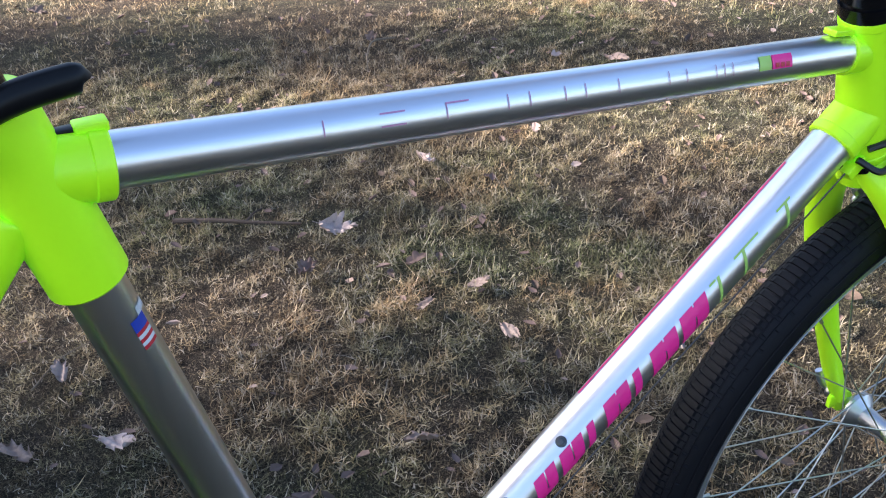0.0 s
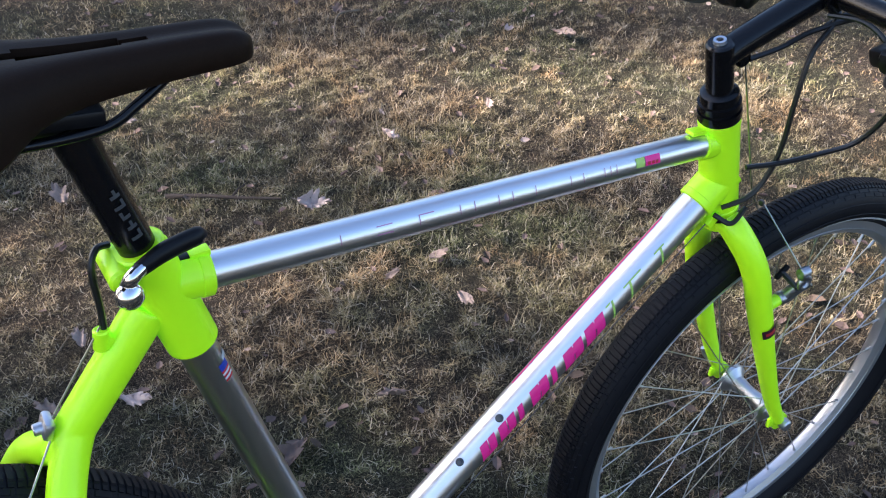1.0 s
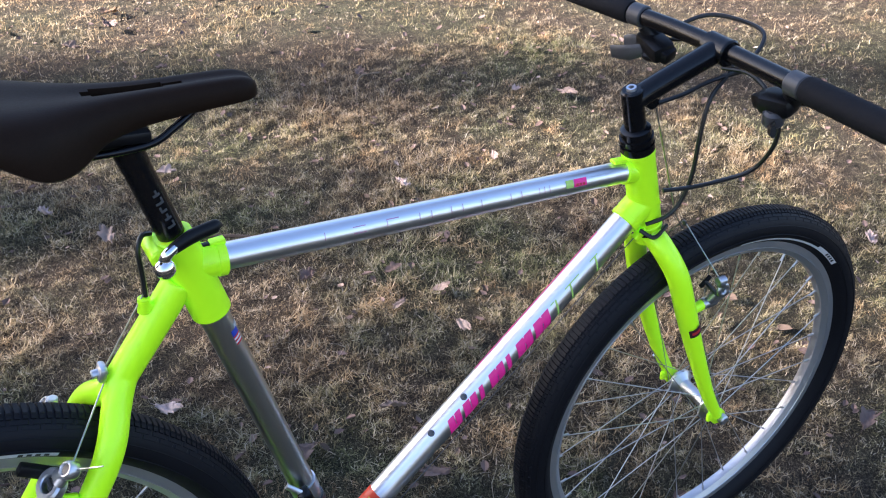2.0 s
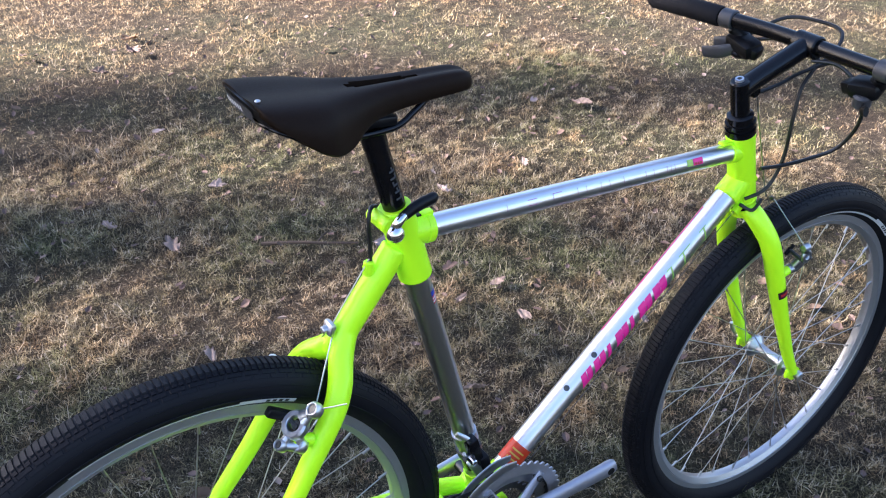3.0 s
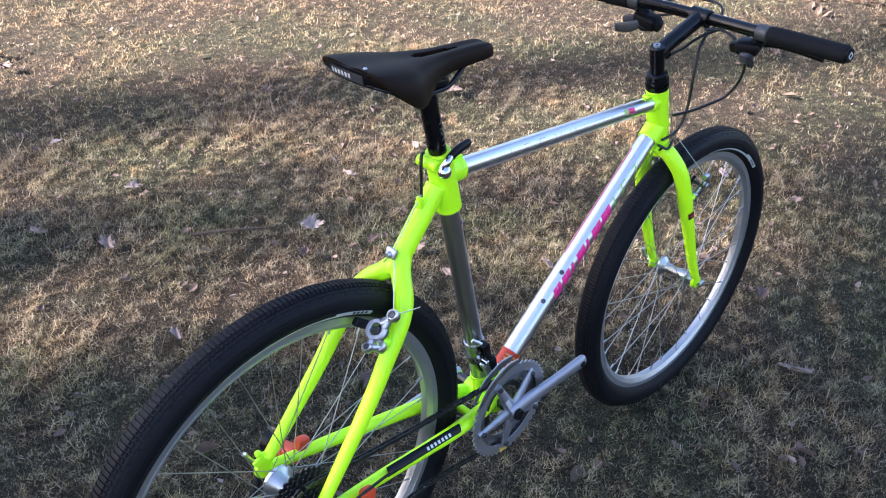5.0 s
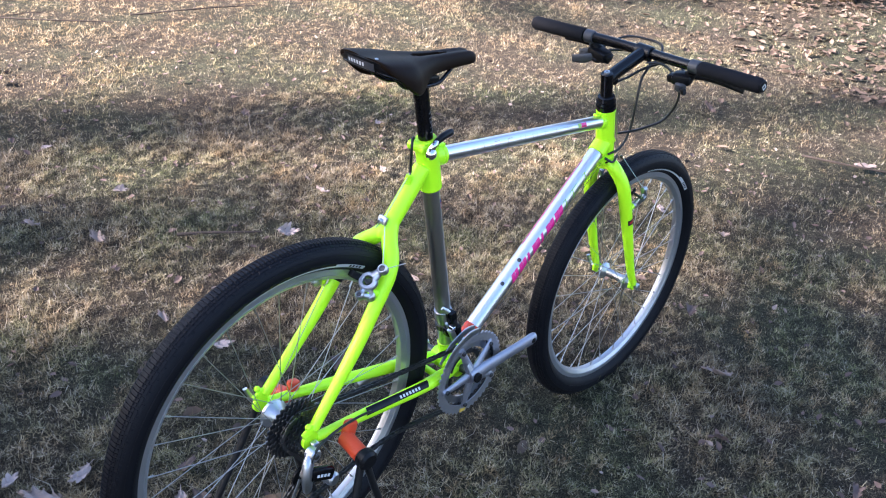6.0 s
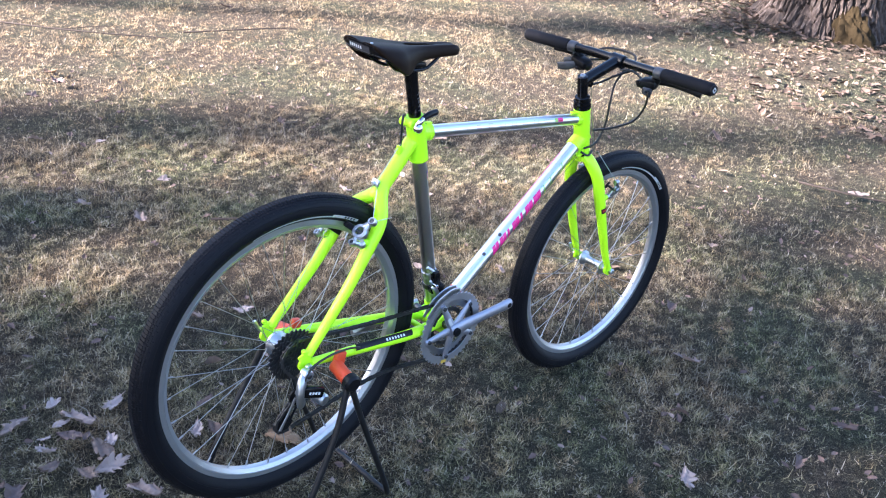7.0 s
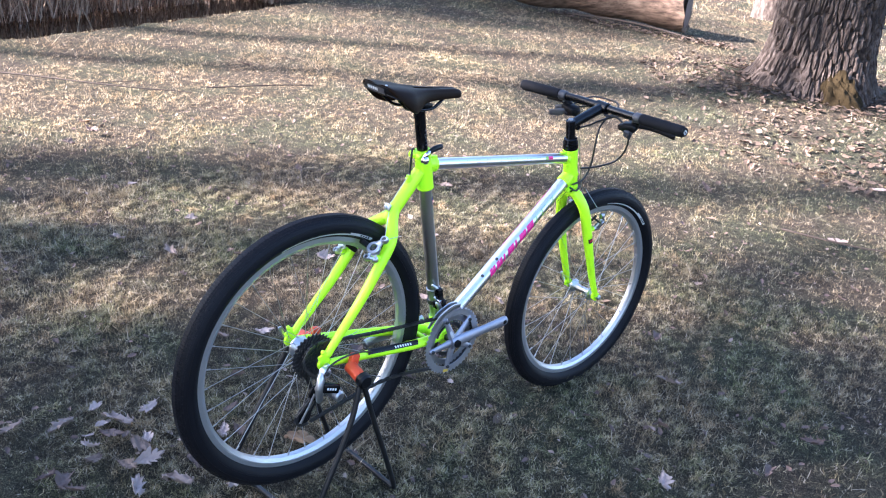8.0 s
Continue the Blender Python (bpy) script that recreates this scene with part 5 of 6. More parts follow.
loop = spline([(0.150, -0.066, 0.372), (0.105, -0.082, 0.393), (0.05, -0.092, 0.402), (0.000, -0.096, 0.392), (-0.022, -0.098, 0.360), (-0.020, -0.096, 0.325), (-0.004, -0.092, 0.312)], 7)
part("cable_housing", tube(loop, 0.0025, 8), CABLE, derailleur, "black cable housing loop")

# front derailleur
fdc = SEAT_TOP.lerp(BB, 0.80)
fd = tube([fdc - ST_DIR * 0.006, fdc + ST_DIR * 0.006], 0.0185, 24)
fderail = part("front_derailleur", fd, STEEL, bike, "front derailleur with black and silver cage")
part("band_arm", block(Matrix.Translation(fdc + Vector((0.004, -0.030, -0.008))) @ pose(0, 0, 0, 0, 75, 0), (0.046, 0.022, 0.016), 0.004), PLASTIC, fderail)
for dy in (-0.066, -0.052):
    cg = tube(spline([(CR.x - 0.088, dy, CR.z + 0.056), (CR.x - 0.060, dy, CR.z + 0.088), (CR.x - 0.020, dy, CR.z + 0.106), (CR.x + 0.008, dy, CR.z + 0.106)], 6), blend([0.005, 0.0085, 0.0090, 0.006], 6), 12, None, 0.2)
    part("cage_plate", cg, GREY_ALLOY, fderail)
fd_mid = SEAT_TOP.lerp(BB, 0.745)
fdp = fd_mid + Vector((-0.0050, -0.0290, -0.004))
fd_turn = along(fdp, fdp + ST_DIR)
swing = block(fd_turn, (0.054, 0.019, 0.017), 0.004)
block(fd_turn @ Matrix.Translation((-0.022, -0.004, -0.006)), (0.020, 0.016, 0.022), 0.003, swing)
body = part("linkage_body", swing, BLACK, fderail, "black linkage body with white marks")
for k in range(3):
    part("mark_bar", block(fd_turn @ Matrix.Translation((-0.004 + k * 0.007, -0.0098, 0.002)), (0.0036, 0.0008, 0.008), 0.0), WHITE, body)
part("clamp_band", tube([fd_mid - ST_DIR * 0.008, fd_mid + ST_DIR * 0.010], 0.0181, 24), SILVER, fderail, "silver clamp band")
part("pull_arm", tube(spline([fdp + ST_DIR * 0.016, fdp + ST_DIR * 0.027 + Vector((-0.006, 0.004, 0)), fdp + ST_DIR * 0.036 + Vector((-0.014, 0.010, 0.0))], 5), blend([0.0062, 0.0048, 0.0040], 5), 12, None, 0.6), SILVER, fderail, "silver cable pull arm")
part("outer_link", block(Matrix.Translation(fdc + Vector((-0.012, -0.034, -0.004))) @ pose(0, 0, 0, 0, 62, 0), (0.040, 0.010, 0.014), 0.003), SILVER, fderail, "silver derailleur link")
part("anchor_bolt", rounded_bar(fdc + Vector((-0.020, -0.030, 0.016)), fdc + Vector((-0.020, -0.044, 0.016)), 0.0052, 12, 0.001), CHROME, fderail)
part("cable_arm", tube([fdc + Vector((-0.012, -0.022, 0.004)), fdc + Vector((-0.028, -0.028, 0.026))], [0.004, 0.003], 8), SILVER, fderail)

# brakes
def stay_arm(side, low, parent):
    """A rear arm: a wide eye with a leg to the wire clamp, one to the boss and one to the spring bolt."""
    A, H, B, C = [Vector((x, side * y + 0.006, z - low)) for x, y, z in ((0.159, 0.068, 0.668), (0.140, 0.054, 0.645), (0.1185, 0.057, 0.627), (0.1395, 0.061, 0.619))]
    n = Vector((-0.62, side * 0.15, 0.77)).normalized()
    bm = bmesh.new()

    def eyelet(c, ro, ri, half):
        prof = [(ri, -half * 0.8), (ri + 0.001, -half), (ro - 0.002, -half), (ro, -half * 0.6), (ro, half * 0.6), (ro - 0.002, half), (ri + 0.001, half), (ri, half * 0.8)]
        e = lathe(prof, 26)
        e.transform(Matrix.Translation(c) @ n.to_track_quat("Y", "Z").to_matrix().to_4x4())
        join(bm, e)

    eyelet(H, 0.0172, 0.0090, 0.0060)
    eyelet(A, 0.0094, 0.0052, 0.0070)
    eyelet(B, 0.0078, 0.0042, 0.0070)
    eyelet(C, 0.0092, 0.0034, 0.0068)
    across = n.cross((A - H).normalized()).normalized()
    for a, b, ra, rb in ((H + (A - H).normalized() * 0.0135 + across * 0.003, A - (A - H).normalized() * 0.0070, 0.0078, 0.0070), (H + (A - H).normalized() * 0.0128 - across * 0.004, A - (A - H).normalized() * 0.0078, 0.0064, 0.0056),
                         (H + (C - H).normalized() * 0.0130, C - (C - H).normalized() * 0.004, 0.0070, 0.0066), (B, C, 0.0060, 0.0066), (H + (B - H).normalized() * 0.0130, B - (B - H).normalized() * 0.0055, 0.0052, 0.0052)):
        tube([a, b], [ra, rb], 14, bm)
    arm = part("rear_brake_arm", bm, SILVER, parent, "silver alloy cantilever brake arm")
    for c, r in ((A, 0.0052), (B, 0.0040), (C, 0.0032)):
        part("arm_bolt", rounded_bar(c - n * 0.004, c + n * 0.0055, r, 12, 0.0008), STEEL, arm)
    part("stud_socket", rounded_bar(H - n * 0.007, H + n * 0.0015, 0.0060, 14, 0.001), STEEL, arm)
    q = H + Vector((-0.002, -side * 0.020, 0.0))
    part("brake_pad", block(Matrix.Translation(q) @ pose(0, 0, 0, 0, 38, 0), (0.056, 0.011, 0.013), 0.003), PLASTIC, arm, "black brake pad")
    part("pad_stud", rounded_bar(H + Vector((0, side * 0.006, 0)), q, 0.0032, 8, 0.0006), STEEL, arm)
    return A


def front_arm(p, tip, side, parent):
    p, tip = Vector(p), Vector(tip)
    m = p.lerp(tip, 0.5)
    bm = rounded_bar(p + Vector((-0.010, 0, 0)), p + Vector((0.012, 0, 0)), 0.0085, 16, 0.002)
    eye = m + Vector((0.010, side * 0.004, 0.004))
    ring = [eye + Vector((0.0073 * math.cos(k * math.tau / 20), side * 0.002, 0.0078 * math.sin(k * math.tau / 20))) for k in range(20)]
    tube(ring, 0.0038, 10, bm, closed=True)
    for q in ((p, eye + (p - eye).normalized() * 0.011), (tip, eye + (tip - eye).normalized() * 0.011), (p + Vector((0.006, 0, 0)), eye + Vector((0.012, 0, -0.004)))):
        tube([q[0], q[1]], [0.0072, 0.0066], 12, bm)
    ball(p + Vector((0.014, 0, 0)), 0.0075, bm=bm, seg=10)
    rounded_bar(tip + Vector((-0.006, 0, 0)), tip + Vector((0.007, 0, 0)), 0.0066, 12, 0.001, bm)
    a = part("front_brake_arm", turned(bm), GREY_ALLOY, parent, "silver alloy cantilever brake arm")
    q = m + Vector((0.002, -side * 0.020, 0.004))
    pad = block(Matrix.Translation(q) @ pose(0, 0, 0, 0, -38, 0), (0.022, 0.006, 0.006), 0.002)
    part("brake_pad", turned(pad), PLASTIC, a)
    part("pad_stud", turned(rounded_bar(m + Vector((0, side * 0.006, 0)), q, 0.0032, 8, 0.0006)), STEEL, a)
    return a


YOKE_R = Vector((0.214, 0.000, 0.721))
for sgn in (-1, 1):
    o = 0.006
    low = 0.013 * (sgn + 1)
    p, tip = Vector((0.124, sgn * 0.056 + o, 0.630 - low)), Vector((0.166, sgn * 0.060 + o, 0.669 - low))
    if sgn > 0:
        part("pad_bolt", rounded_bar(tip - Vector((0.004, 0, 0.004)), tip + Vector((0, 0, 0.014)), 0.0055, 12, 0.001), WHITE, bike)
    wire_end = stay_arm(sgn, low, bike)
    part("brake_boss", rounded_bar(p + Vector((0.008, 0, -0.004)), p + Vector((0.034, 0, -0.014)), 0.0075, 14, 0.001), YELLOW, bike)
    part("straddle_wire", tube([YOKE_R + Vector((0, sgn * 0.006, -0.008)), wire_end if sgn < 0 else Vector((0.190, 0.044, 0.652))], 0.0009, 6), SPOKE, bike)
part("tail_wire", tube([(0.159, -0.062, 0.668), (0.1872, -0.0878, 0.6825)], 0.0009, 6), SPOKE, bike)
yk = block(Matrix.Translation(YOKE_R) @ pose(0, 0, 0, 0, 20, 0), (0.008, 0.020, 0.016), 0.003)
rounded_bar(YOKE_R + Vector((-0.010, 0, 0)), YOKE_R + Vector((0.006, 0, 0)), 0.005, 12, 0.001, yk)
part("straddle_yoke", yk, SILVER, bike)
YOKE_F = Vector((0.985, -0.006, 0.655))
for sgn in (-1, 1):
    c = -0.008
    p, tip = Vector((1.002, sgn * 0.048 + c, 0.545)), Vector((1.006, sgn * 0.062 + c, 0.590))
    front_arm(p, tip, sgn, bike)
    part("brake_boss", turned(rounded_bar(p + Vector((-0.030, 0, -0.004)), p + Vector((-0.004, 0, 0)), 0.0075, 14, 0.001)), YELLOW, fork)
    part("straddle_wire", turned(tube([YOKE_F + Vector((0, sgn * 0.004, 0)), tip], 0.0009, 6)), SPOKE, bike)
part("straddle_yoke", turned(block(Matrix.Translation(YOKE_F), (0.004, 0.006, 0.007), 0.0012)), STEEL, bike)
part("computer_wire", turned(tube(spline([(0.965, 0.034, 0.56), (0.985, 0.036, 0.47), (1.02, 0.040, 0.40), (1.045, 0.042, 0.345)], 6), 0.0011, 6)), CABLE, fork)

# bottle screws, stickers and lettering films
for s in (0.200, 0.264):
    p = BB + DT_DIR * s
    nrm = Vector((-DT_DIR.z * 0.86, -0.5, DT_DIR.x * 0.86)).normalized()
    sc = tube([p + nrm * (R_DT - 0.001), p + nrm * (R_DT + 0.0018), p + nrm * (R_DT + 0.0019), p + nrm * (R_DT + 0.0040), p + nrm * (R_DT + 0.0045)], [0.0046, 0.0045, 0.0034, 0.0034, 0.0024], 16)
    tube([p + nrm * (R_DT + 0.0042), p + nrm * (R_DT + 0.0047)], 0.0018, 6, sc)
    part("bottle_screw", sc, STEEL, down_tube, "silver socket screw")
ol = wrap(BB, DT1, R_DT, 0.058, 0.092, -70, 130, n=16)
part("tube_label", ol, ORANGE_LABEL, down_tube, "orange label with gold print")
gb = bmesh.new()
for k in range(3):
    wrap(BB, DT1, R_DT, 0.0655 + k * 0.0075, 0.0680 + k * 0.0075, 22 - 5 * k, 78, bm=gb, lift=0.0009)
part("label_bars", gb, GOLD, down_tube)
# big pink maker's letters as plain slanted shapes
x0 = 0.214
for w, lo_a, hi_a in ((0.024, -26, 43), (0.026, -28, 41), (0.016, -26, 39), (0.028, -30, 43), (0.016, -30, 41), (0.030, -30, 43), (0.030, -28, 45)):
    pb = wrap(BB, DT1, R_DT, x0, x0 + w * 0.48, lo_a, hi_a, slant=0.012, n=10)
    if w > 0.02:
        mid_a = (lo_a + hi_a) / 2 + (8 if w > 0.027 else -8)
        up = w > 0.027
        wrap(BB, DT1, R_DT, x0 + w * 0.53, x0 + w * 0.97, lo_a, hi_a, slant=0.012, n=10, bm=pb)
        wrap(BB, DT1, R_DT, x0 + w * 0.30 + (0.006 if up else 0.0), x0 + w * 0.66 + (0.006 if up else 0.0), mid_a if up else lo_a, hi_a - 6 if up else mid_a, slant=0.005, n=6, bm=pb, lift=0.0007)
    part("pink_letter_shape", pb, PINK, down_tube, "bright pink letter-like shape")
    x0 += w + 0.0046
part("pink_stripe", wrap(BB, DT1, R_DT, 0.300, 0.540, 117, 125, n=4), PINK, down_tube, "thin pink stripe")
for s, w in ((0.424, 0.010), (0.452, 0.030), (0.500, 0.018)):
    go = bmesh.new()
    wrap(BB, DT1, R_DT, s, s + 0.003, -26, 45, slant=0.012, bm=go)
    wrap(BB, DT1, R_DT, s + 0.003, s + w, 41, 46, slant=0.001, bm=go, n=2)
    wrap(BB, DT1, R_DT, s + 0.002, s + w * .8, -28, -22, slant=0.001, bm=go, n=2)
    part("green_letter_outline", go, GREEN_DECAL, down_tube, "thin green outlined shape")
# thin pink strokes along the top tube
W, A0, A1 = 0.0006, 8, 42


def film(uprights, levels, s):
    """Plain thin bars on the top tube: upright ones at shares of the width, level ones at shares of the height."""
    bm = bmesh.new()
    for u in uprights:
        wrap(TT0, TT1, R_TT, s + u * 0.015, s + u * 0.015 + W, A0, A1, bm=bm)
    for v in levels:
        a = A0 + (A1 - A0) * v
        wrap(TT0, TT1, R_TT, s, s + 0.015, a - 1.8, a + 1.8, bm=bm, n=2)
    return bm


marks = [(0.1345, (0.5,), ()), (0.1748, (), (0.1, 0.9)), (0.2151, (0.0,), (1.0,)), (0.2554, (0.0, 1.0), ()), (0.2957, (0.0, 1.0), ()), (0.3360, (0.0,), ()), (0.3763, (0.0, 1.0), ()), (0.4166, (0.0, 0.5, 1.0), ())]
for s, uprights, levels in marks:
    part("thin_bar_mark", film(uprights, levels, s), FADED_PINK, top_tube, "thin pink bar mark")
part("green_patch", wrap(TT0, TT1, R_TT, 0.456, 0.467, 8, 46), GREEN_DECAL, top_tube, "small green patch")
part("pink_patch", wrap(TT0, TT1, R_TT, 0.468, 0.487, 8, 46), PINK, top_tube, "small pink patch")
pbm = bmesh.new()
for k in range(3):
    wrap(TT0, TT1, R_TT, 0.4705 + k * 0.005, 0.4740 + k * 0.005, 12, 24, bm=pbm, lift=0.0009)
part("patch_bars", pbm, RED_PRINT, top_tube)
# flag sticker under the seat lug
f0, f1 = SEAT_TOP - ST_DIR * 0.108, SEAT_TOP - ST_DIR * 0.20
part("flag_field", wrap(f0, f1, R_ST, 0.006, 0.0135, 22, 58), BLUE_PRINT, seat_tube, "blue field of a small flag sticker")
for k in range(5):
    part("flag_stripe", wrap(f0, f1, R_ST, 0.0135 + k * 0.0024, 0.0159 + k * 0.0024, 22, 58), RED_PRINT if k % 2 == 0 else WHITE, seat_tube)
part("pale_mark", wrap(f0, f1, R_ST, 0.001, 0.006, 45, 78), GREY_PRINT, seat_tube)
# bare gear wires under the down tube
for y in (-0.013, -0.004):
    under = Vector((DT_DIR.z, 0, -DT_DIR.x)) * (R_DT + 0.005)
    part("gear_wire", tube([BB + DT_DIR * 0.03 + under + Vector((0, y, 0)), dt_b + under + Vector((0, y, 0))], 0.0007, 6), STEEL, bike)
# fork sticker, chain stay guard
fs0, fs1 = Vector((0.9690, -0.0615, 0.524)), Vector((0.9770, -0.0617, 0.504))
part("fork_sticker", turned(wrap(fs0, fs1, 0.0141, 0.0, 0.016, -42, 48, n=8)), STICKER, fork, "small dark maroon sticker")
part("sticker_bars", turned(wrap(fs0, fs1, 0.0141, 0.005, 0.0105, -26, 30, n=6, lift=0.0009)), RED_PRINT, fork)
g0, g1 = Vector((0.140, -0.0525, 0.3600)), Vector((0.318, -0.0450, 0.3360))
csg = part("chain_stay_guard", wrap(g0, g1, 0.0135, 0.0, 0.178, 22, 86, n=12, slant=0.006), PLASTIC, bike, "black chain stay guard with white marks")
gbm = bmesh.new()
for k in range(7):
    wrap(g0, g1, 0.0135, 0.094 + k * 0.0090, 0.0992 + k * 0.0090, 34, 58, bm=gbm, lift=0.0011)
part("guard_bars", gbm, WHITE, csg)

# ---- display stand ----
stand = new("bike_stand")
stand.location = (0.07, 0, SOIL_Z)
tagged(stand, "black tubular rear-wheel stand with orange-red cradles", "bike stand")
stand_in = Matrix.Translation((-0.07, 0, -SOIL_Z))


def st(bm):
    bm.transform(stand_in)
    return bm


KR, KL = Vector((0.064, -0.146, 0.356)), Vector((0.064, 0.146, 0.356))
G = SOIL_Z + 0.016
part("front_loop", st(tube(spline([KR + Vector((0, 0.010, 0)), (0.100, -0.142, 0.25), (0.185, -0.139, 0.05), (0.206, -0.137, G + 0.012), (0.212, -0.120, G), (0.214, -0.02, G), (0.214, 0.08, G), (0.212, 0.125, G), (0.206, 0.138, G + 0.014), (0.185, 0.140, 0.05), (0.10, 0.143, 0.25), KL + Vector((0, -0.010, 0))], 6), 0.0068, 12)), STAND_BLACK, stand)
part("rear_loop", st(tube(spline([KR + Vector((-0.004, 0.012, 0)), (0.030, -0.142, 0.24), (-0.040, -0.140, 0.05), (-0.058, -0.138, G + 0.012), (-0.064, -0.12, G), (-0.072, 0.02, G), (-0.078, 0.15, G), (-0.076, 0.166, G + 0.014), (-0.066, 0.166, 0.05), (0.02, 0.152, 0.24), KL + Vector((-0.004, -0.012, 0))], 6), 0.0072, 12)), STAND_BLACK, stand)
for sgn, K in ((-1, KR), (1, KL)):
    part("end_cap", st(rounded_bar(K + Vector((0, sgn * 0.004, 0)), K + Vector((0.002, -sgn * 0.020, 0.001)), 0.0195, 22, 0.005)), PLASTIC, stand, "round black end cap")
    cr = rounded_bar(K + Vector((0.001, -sgn * 0.018, 0.001)), K + Vector((0.006, -sgn * 0.070, 0.010)), 0.0155, 20, 0.003)
    block(Matrix.Translation(K + Vector((0.016, -sgn * 0.068, 0.022))) @ pose(0, 0, 0, 0, 12, 0), (0.024, 0.018, 0.036), 0.005, cr)
    part("cradle", st(cr), ORANGE, stand, "orange-red plastic cradle")


# ---- fallen leaves and twigs ----
def leaf_mesh(seed, mat, lobes=3.0):
    """One crumpled dry oak leaf with rounded lobes, about one metre long before scaling."""
    rnd = random.Random(seed)
    curl, bend, twist = rnd.uniform(0.3, 1.6), rnd.uniform(-0.6, 0.9), rnd.uniform(-0.9, 0.9)
    phase, ruffle, roll_up = rnd.uniform(-0.7, 0.7), rnd.uniform(0.03, 0.07), rnd.uniform(0.2, 1.0)
    verts, faces, n, m = [], [], 30, 4
    for i in range(n + 1):
        s = i / n
        w = 0.33 * max(0.02, math.sin(math.pi * min(1, s * 0.98 + 0.02))) ** 0.6 * (0.72 + 0.40 * s)
        for j in range(-m, m + 1):
            v = j / m
            side = 1 if j > 0 else -1
            lobe = 0.76 + 0.24 * math.cos((lobes + 1) * math.tau * s + phase + 0.7 * side) + 0.05 * math.sin(17 * s + 4 * side)
            x = s - 0.5 + 0.10 * v * v * math.sin((lobes + 1) * math.tau * s + 1.2)
            y = w * v * (1 + (lobe - 1) * abs(v))
            z = curl * y * y * 1.9 * (1.0 + 0.5 * side * roll_up) + bend * (s - 0.5) ** 2 + twist * y * (s - 0.5) + ruffle * math.sin(8 * s + 5 * v + phase) + 0.4 * ruffle * math.sin(23 * s - 7 * v) + 0.025 * (1 - abs(v)) ** 2 + 0.03
            verts.append((x, y, z))
    c = 2 * m + 1
    for i in range(n):
        for j in range(c - 1):
            a = i * c + j
            faces.append((a, a + 1, a + c + 1, a + c))
    k = len(verts)
    for q in range(3):
        s = -0.5 - 0.09 * q
        verts += [(s, -0.010, 0.02 + bend * .25 + 0.03 * q), (s, 0.010, 0.02 + bend * .25 + 0.03 * q)]
    faces += [(k, k + 1, k + 3, k + 2), (k + 2, k + 3, k + 5, k + 4)]
    return mesh_from("fallen_leaf", verts, faces, mat, True)


LEAVES = {"pale": [leaf_mesh(k, PALE_LEAF, 2.0 + k % 3) for k in range(4)], "brown": [leaf_mesh(k + 10, LEAF, 2.0 + k % 3) for k in range(5)], "dark": [leaf_mesh(k + 20, DARK_LEAF, 2.0 + k % 2) for k in range(4)], "tan": [leaf_mesh(k + 30, TAN_LEAF, 3.0) for k in range(3)]}
WORDS = {"pale": "pale bleached dry leaf lying on the grass", "brown": "curled brown-grey oak leaf on the grass", "dark": "dark rotting leaf pressed into the grass", "tan": "curled tan-brown dry oak leaf standing up from the grass"}
rnd = random.Random(5)
spots = [
    (0.932, 1.112, 0.085, "pale"), (1.246, 1.29, 0.075, "pale"), (0.79, 0.50, 0.062, "brown"), (0.352, 0.942, 0.055, "brown"), (0.389, 0.725, 0.070, "pale"), (0.82, 1.00, 0.07, "dark"), (1.086, 0.811, 0.05, "brown"),
    (1.019, 0.931, 0.05, "dark"), (0.965, 0.802, 0.045, "brown"), (0.905, 2.46, 0.085, "dark"), (1.50, 2.07, 0.07, "brown"), (2.02, 1.555, 0.085, "brown"), (1.892, 1.667, 0.05, "pale"), (0.336, 1.64, 0.06, "pale"), (0.45, 1.45, 0.08, "brown"),
    (0.468, 2.337, 0.06, "brown"), (0.676, 2.195, 0.05, "pale"), (0.686, 1.706, 0.06, "brown"), (0.673, 2.843, 0.07, "brown"), (0.468, 3.18, 0.07, "brown"), (0.85, 2.98, 0.09, "dark"), (2.15, 0.15, 0.075, "brown"), (2.14, 0.41, 0.06, "pale"),
    (1.34, -0.245, 0.095, "brown"), (0.83, -0.56, 0.075, "pale"), (1.155, -0.706, 0.06, "dark"), (1.424, -0.716, 0.08, "dark"), (1.60, -0.02, 0.07, "dark"), (1.29, 0.49, 0.06, "brown"), (1.055, 0.66, 0.05, "brown"),
    (-0.249, 0.600, 0.052, "pale"), (-0.270, 0.517, 0.048, "pale"), (-0.324, 0.486, 0.036, "pale"), (-0.339, 0.443, 0.052, "pale"), (-0.131, 0.526, 0.066, "pale"), (-0.227, 0.512, 0.105, "brown"), (-0.356, 0.574, 0.090, "brown"), (-0.237, 0.375, 0.085, "brown"), (-0.205, 0.392, 0.060, "pale"),
    (-0.247, 0.307, 0.090, "brown"), (-0.326, 0.219, 0.080, "pale"), (-0.226, 0.191, 0.105, "brown"), (-0.024, 0.311, 0.062, "pale"), (0.012, 0.290, 0.070, "brown"), (0.132, 0.159, 0.115, "tan"), (-0.470, 0.624, 0.080, "brown"), (-0.275, 0.460, 0.075, "dark"), (-0.150, 0.250, 0.070, "dark"), (0.055, 0.400, 0.060, "dark"),
    (3.295, 0.070, 0.11, "brown"), (3.40, 0.88, 0.11, "brown"), (4.47, 0.34, 0.10, "brown"), (2.496, 4.076, 0.09, "dark"), (0.895, 3.142, 0.11, "tan"), (0.77, 0.30, 0.07, "dark"), (0.579, 0.473, 0.075, "dark"), (0.253, 0.782, 0.075, "brown"), (1.567, 1.310, 0.05, "brown"), (1.085, -0.384, 0.06, "dark")]
heap = random.Random(23)
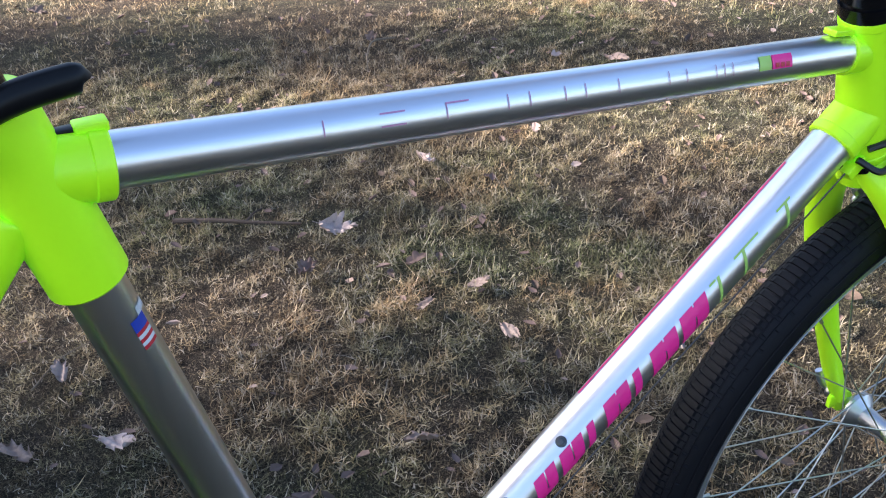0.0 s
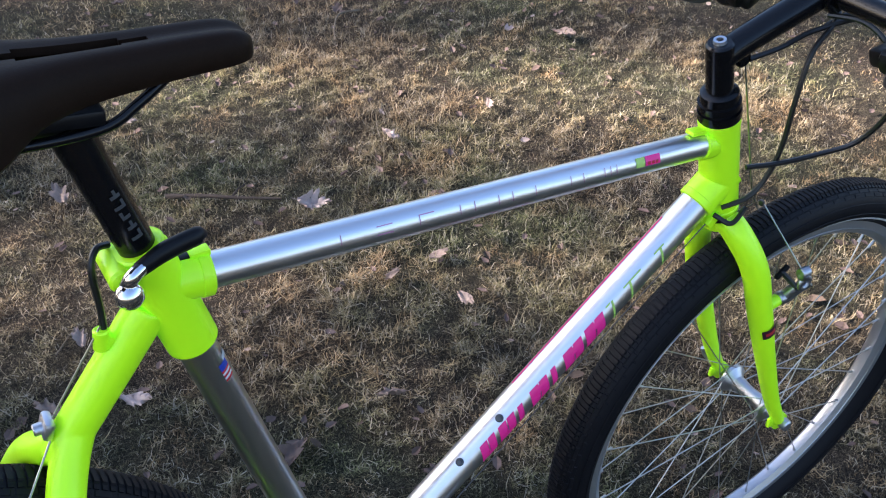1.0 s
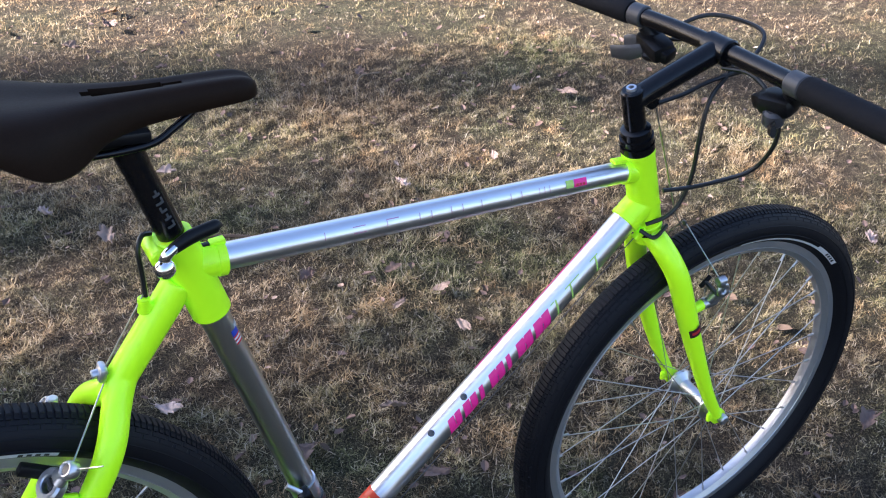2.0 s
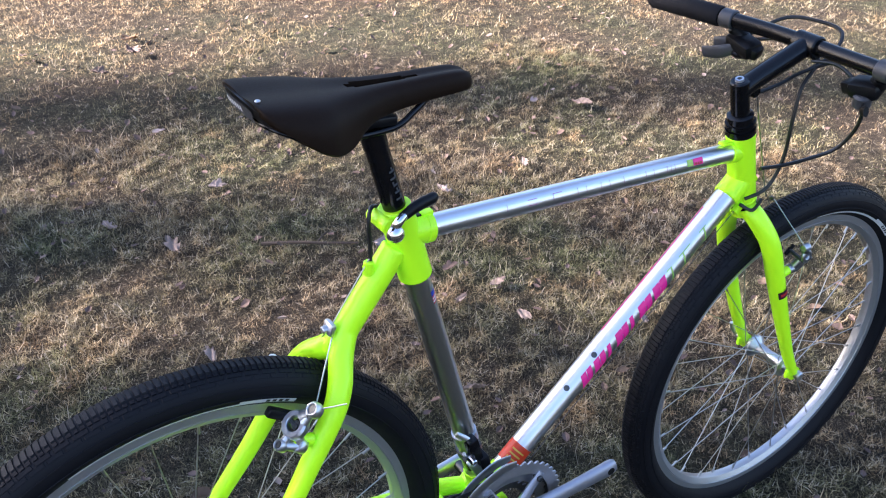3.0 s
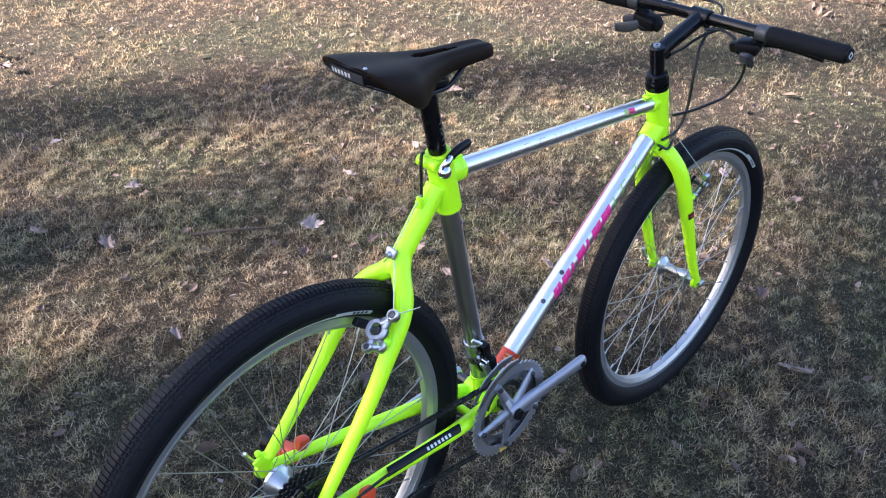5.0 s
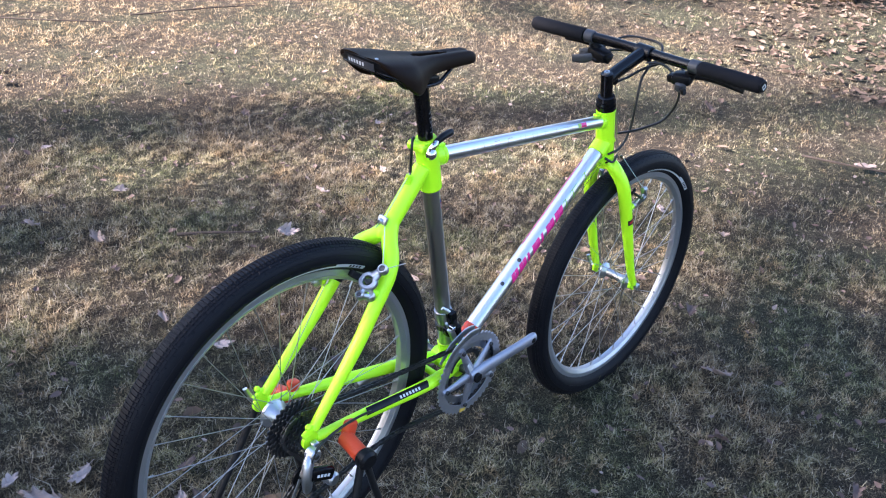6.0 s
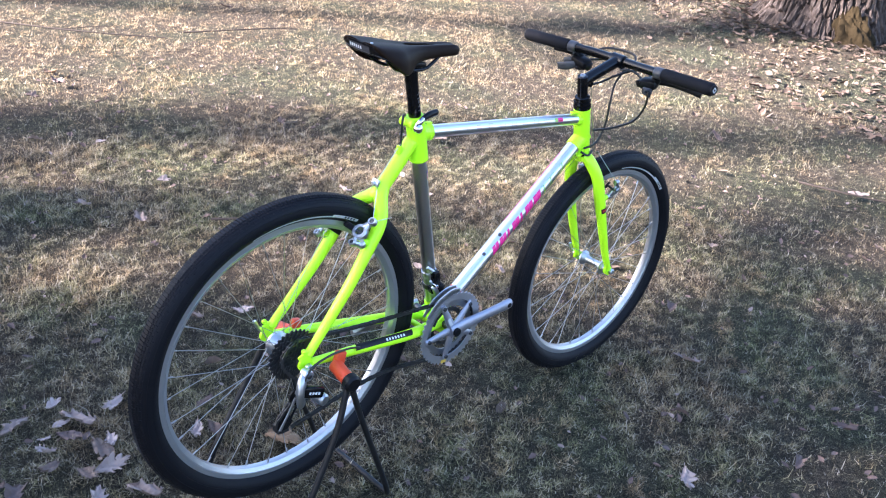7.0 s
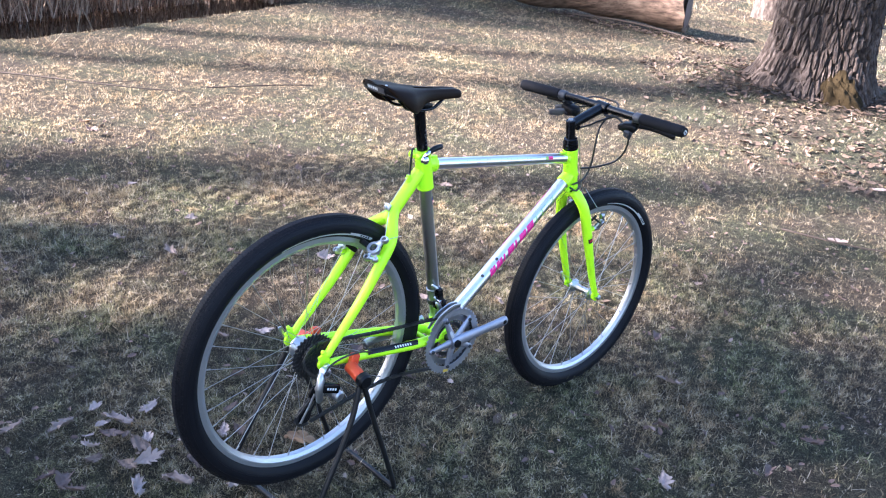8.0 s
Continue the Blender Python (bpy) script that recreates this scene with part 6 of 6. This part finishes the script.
for k in range(7):
    spots.append((heap.gauss(-0.42, 0.14), heap.gauss(0.30, 0.18), heap.uniform(0.05, 0.09), heap.choice(("brown", "brown", "dark"))))
for x, y, size, kind in spots:
    size *= 0.88
    ob = new("fallen_leaf", rnd.choice(LEAVES[kind]))
    ob.matrix_world = Matrix.Translation((x, y, ground_z(x, y) + 0.026)) @ pose(0, 0, 0, rnd.uniform(-16, 16), rnd.uniform(-16, 16), rnd.uniform(0, 360)) @ Matrix.Diagonal((size, size, size, 1))
    tagged(ob, WORDS[kind], "leaf", "fallen leaves")


def litter(name, label, n, where, size, lift, mats, seed):
    r = np.random.default_rng(seed)
    verts, faces = [], []
    for k in range(n):
        x, y = where(r)
        s = size * r.uniform(0.5, 1.3)
        m = Matrix.Translation((x, y, ground_z(x, y) + lift * r.uniform(0.3, 1.3))) @ Euler((r.normal(0, .3), r.normal(0, .3), r.uniform(0, math.tau))).to_matrix().to_4x4()
        c = r.uniform(0.05, 0.25)
        base = len(verts)
        for a, b, h in ((-.5, 0, .1), (-.2, -.28, c), (-.2, 0, 0), (-.2, .28, c), (.2, -.22, c), (.2, 0, .03), (.2, .22, c), (.5, 0, c * .7)):
            verts.append(tuple(m @ Vector((a * s, b * s * r.uniform(.8, 1.2), h * s))))
        faces += [tuple(base + i for i in f) for f in ((0, 1, 2), (0, 2, 3), (1, 4, 5, 2), (2, 5, 6, 3), (4, 7, 5), (5, 7, 6))]
    return tagged(new(name, mesh_from(name, verts, faces, mats)), label, "leaves", kind="stuff")


def round_oak(r):
    while True:
        a, d = r.uniform(0, math.tau), 0.50 + abs(r.normal(0, 0.70))
        x, y = 6.82 + d * math.cos(a), 1.94 + d * math.sin(a)
        if d < 4 and (y < 2.6 or d < 1.5):
            return x, y


def drift(r):
    return 4.9 + r.normal(0, 0.55), 0.75 + r.normal(0, 0.5)


def by_log(r):
    f = r.uniform(-0.25, 1.0)
    return 8.02 - 0.42 * f + r.normal(0, 0.10), 3.9 + 1.6 * f + r.normal(0, 0.10)


def lawn_spots(r):
    return r.uniform(-1.0, 9.0), r.uniform(-1.5, 5.0)


def near_spots(r):
    return r.uniform(-0.8, 3.2), r.uniform(-0.9, 3.2)


litter("leaf_litter", "pale tan oak leaves heaped round the tree's foot", 1500, round_oak, 0.056, 0.02, LITTER, 31)
litter("leaf_drift", "thin drift of pale oak leaves on the grass", 420, drift, 0.055, 0.018, LITTER, 32)
litter("log_leaves", "dry leaves blown against the fallen log", 420, by_log, 0.05, 0.03, LITTER, 36)
litter("scattered_leaves", "single dry leaves scattered over the lawn", 150, lawn_spots, 0.042, 0.02, LITTER, 33)
litter("leaf_crumbs", "small dark crumbled leaf bits in the grass", 1100, near_spots, 0.026, 0.016, DARK_LEAF, 34)
litter("leaf_bits", "small grey-brown leaf bits in the grass", 260, near_spots, 0.022, 0.018, LEAF, 35)


def stick(pts, r, label, mat=TWIG, sub=()):
    p = spline([(x, y, ground_z(x, y) + z) for x, y, z in pts], 5)
    base = p[0].copy()
    n = len(p)
    bm = tube([q - base for q in p], [r * (1 - 0.5 * k / n) * (1 + 0.12 * math.sin(k * 2.1)) for k in range(n)], 8)
    for k, dx, dy in sub:
        q = p[int(k * (n - 1))] - base
        tube([q, q + Vector((dx * .5, dy * .5, 0.008)), q + Vector((dx, dy, 0.004))], [r * .5, r * .4, r * .2], 6, bm)
    ob = link_bm("twig", bm, mat)
    ob.location = base
    return tagged(ob, label, "twig", "fallen twigs")


stick([(0.66, 1.335, 0.016), (0.74, 1.280, 0.020), (0.80, 1.235, 0.020), (0.885, 1.185, 0.018)], 0.006, "dark dead stick half sunk in the grass", TWIG, ((0.6, 0.05, 0.03),))
stick([(1.549, 2.013, 0.035), (1.47, 2.0, 0.045), (1.42, 1.94, 0.035), (1.388, 1.876, 0.024)], 0.0035, "thin pale bent twig on the grass", STRAW_TWIG)
stick([(3.16, 0.30, 0.04), (3.24, 0.12, 0.035), (3.33, -0.02, 0.03), (3.42, -0.15, 0.03)], 0.006, "brown fallen branch piece on the grass", TWIG, ((0.5, 0.05, 0.06),))
stick([(0.55, 4.45, 0.03), (0.95, 4.10, 0.045), (1.34, 3.75, 0.04), (1.75, 3.52, 0.03)], 0.006, "long grey fallen branch across the lawn", TWIG, ((0.3, 0.2, 0.25), (0.6, 0.3, -0.05)))
stick([(1.9, 3.6, 0.03), (2.3, 3.45, 0.05), (2.6, 3.42, 0.03)], 0.005, "grey fallen branch piece across the lawn", TWIG, ((0.4, 0.1, 0.15),))
stick([(2.02, 5.72, 0.02), (2.06, 5.73, 0.22), (2.09, 5.72, 0.20), (2.16, 5.70, 0.02)], 0.007, "pale bent reed stalk standing by the water", STRAW_TWIG)
stick([(0.30, 0.93, 0.018), (0.36, 0.99, 0.020), (0.44, 1.02, 0.018)], 0.0015, "thin straw-coloured twig on the grass", STRAW_TWIG)
stick([(7.66, 5.45, 0.03), (7.95, 4.85, 0.06), (8.06, 4.35, 0.05), (8.02, 3.85, 0.03)], 0.016, "grey fallen branch lying along the log", TWIG)
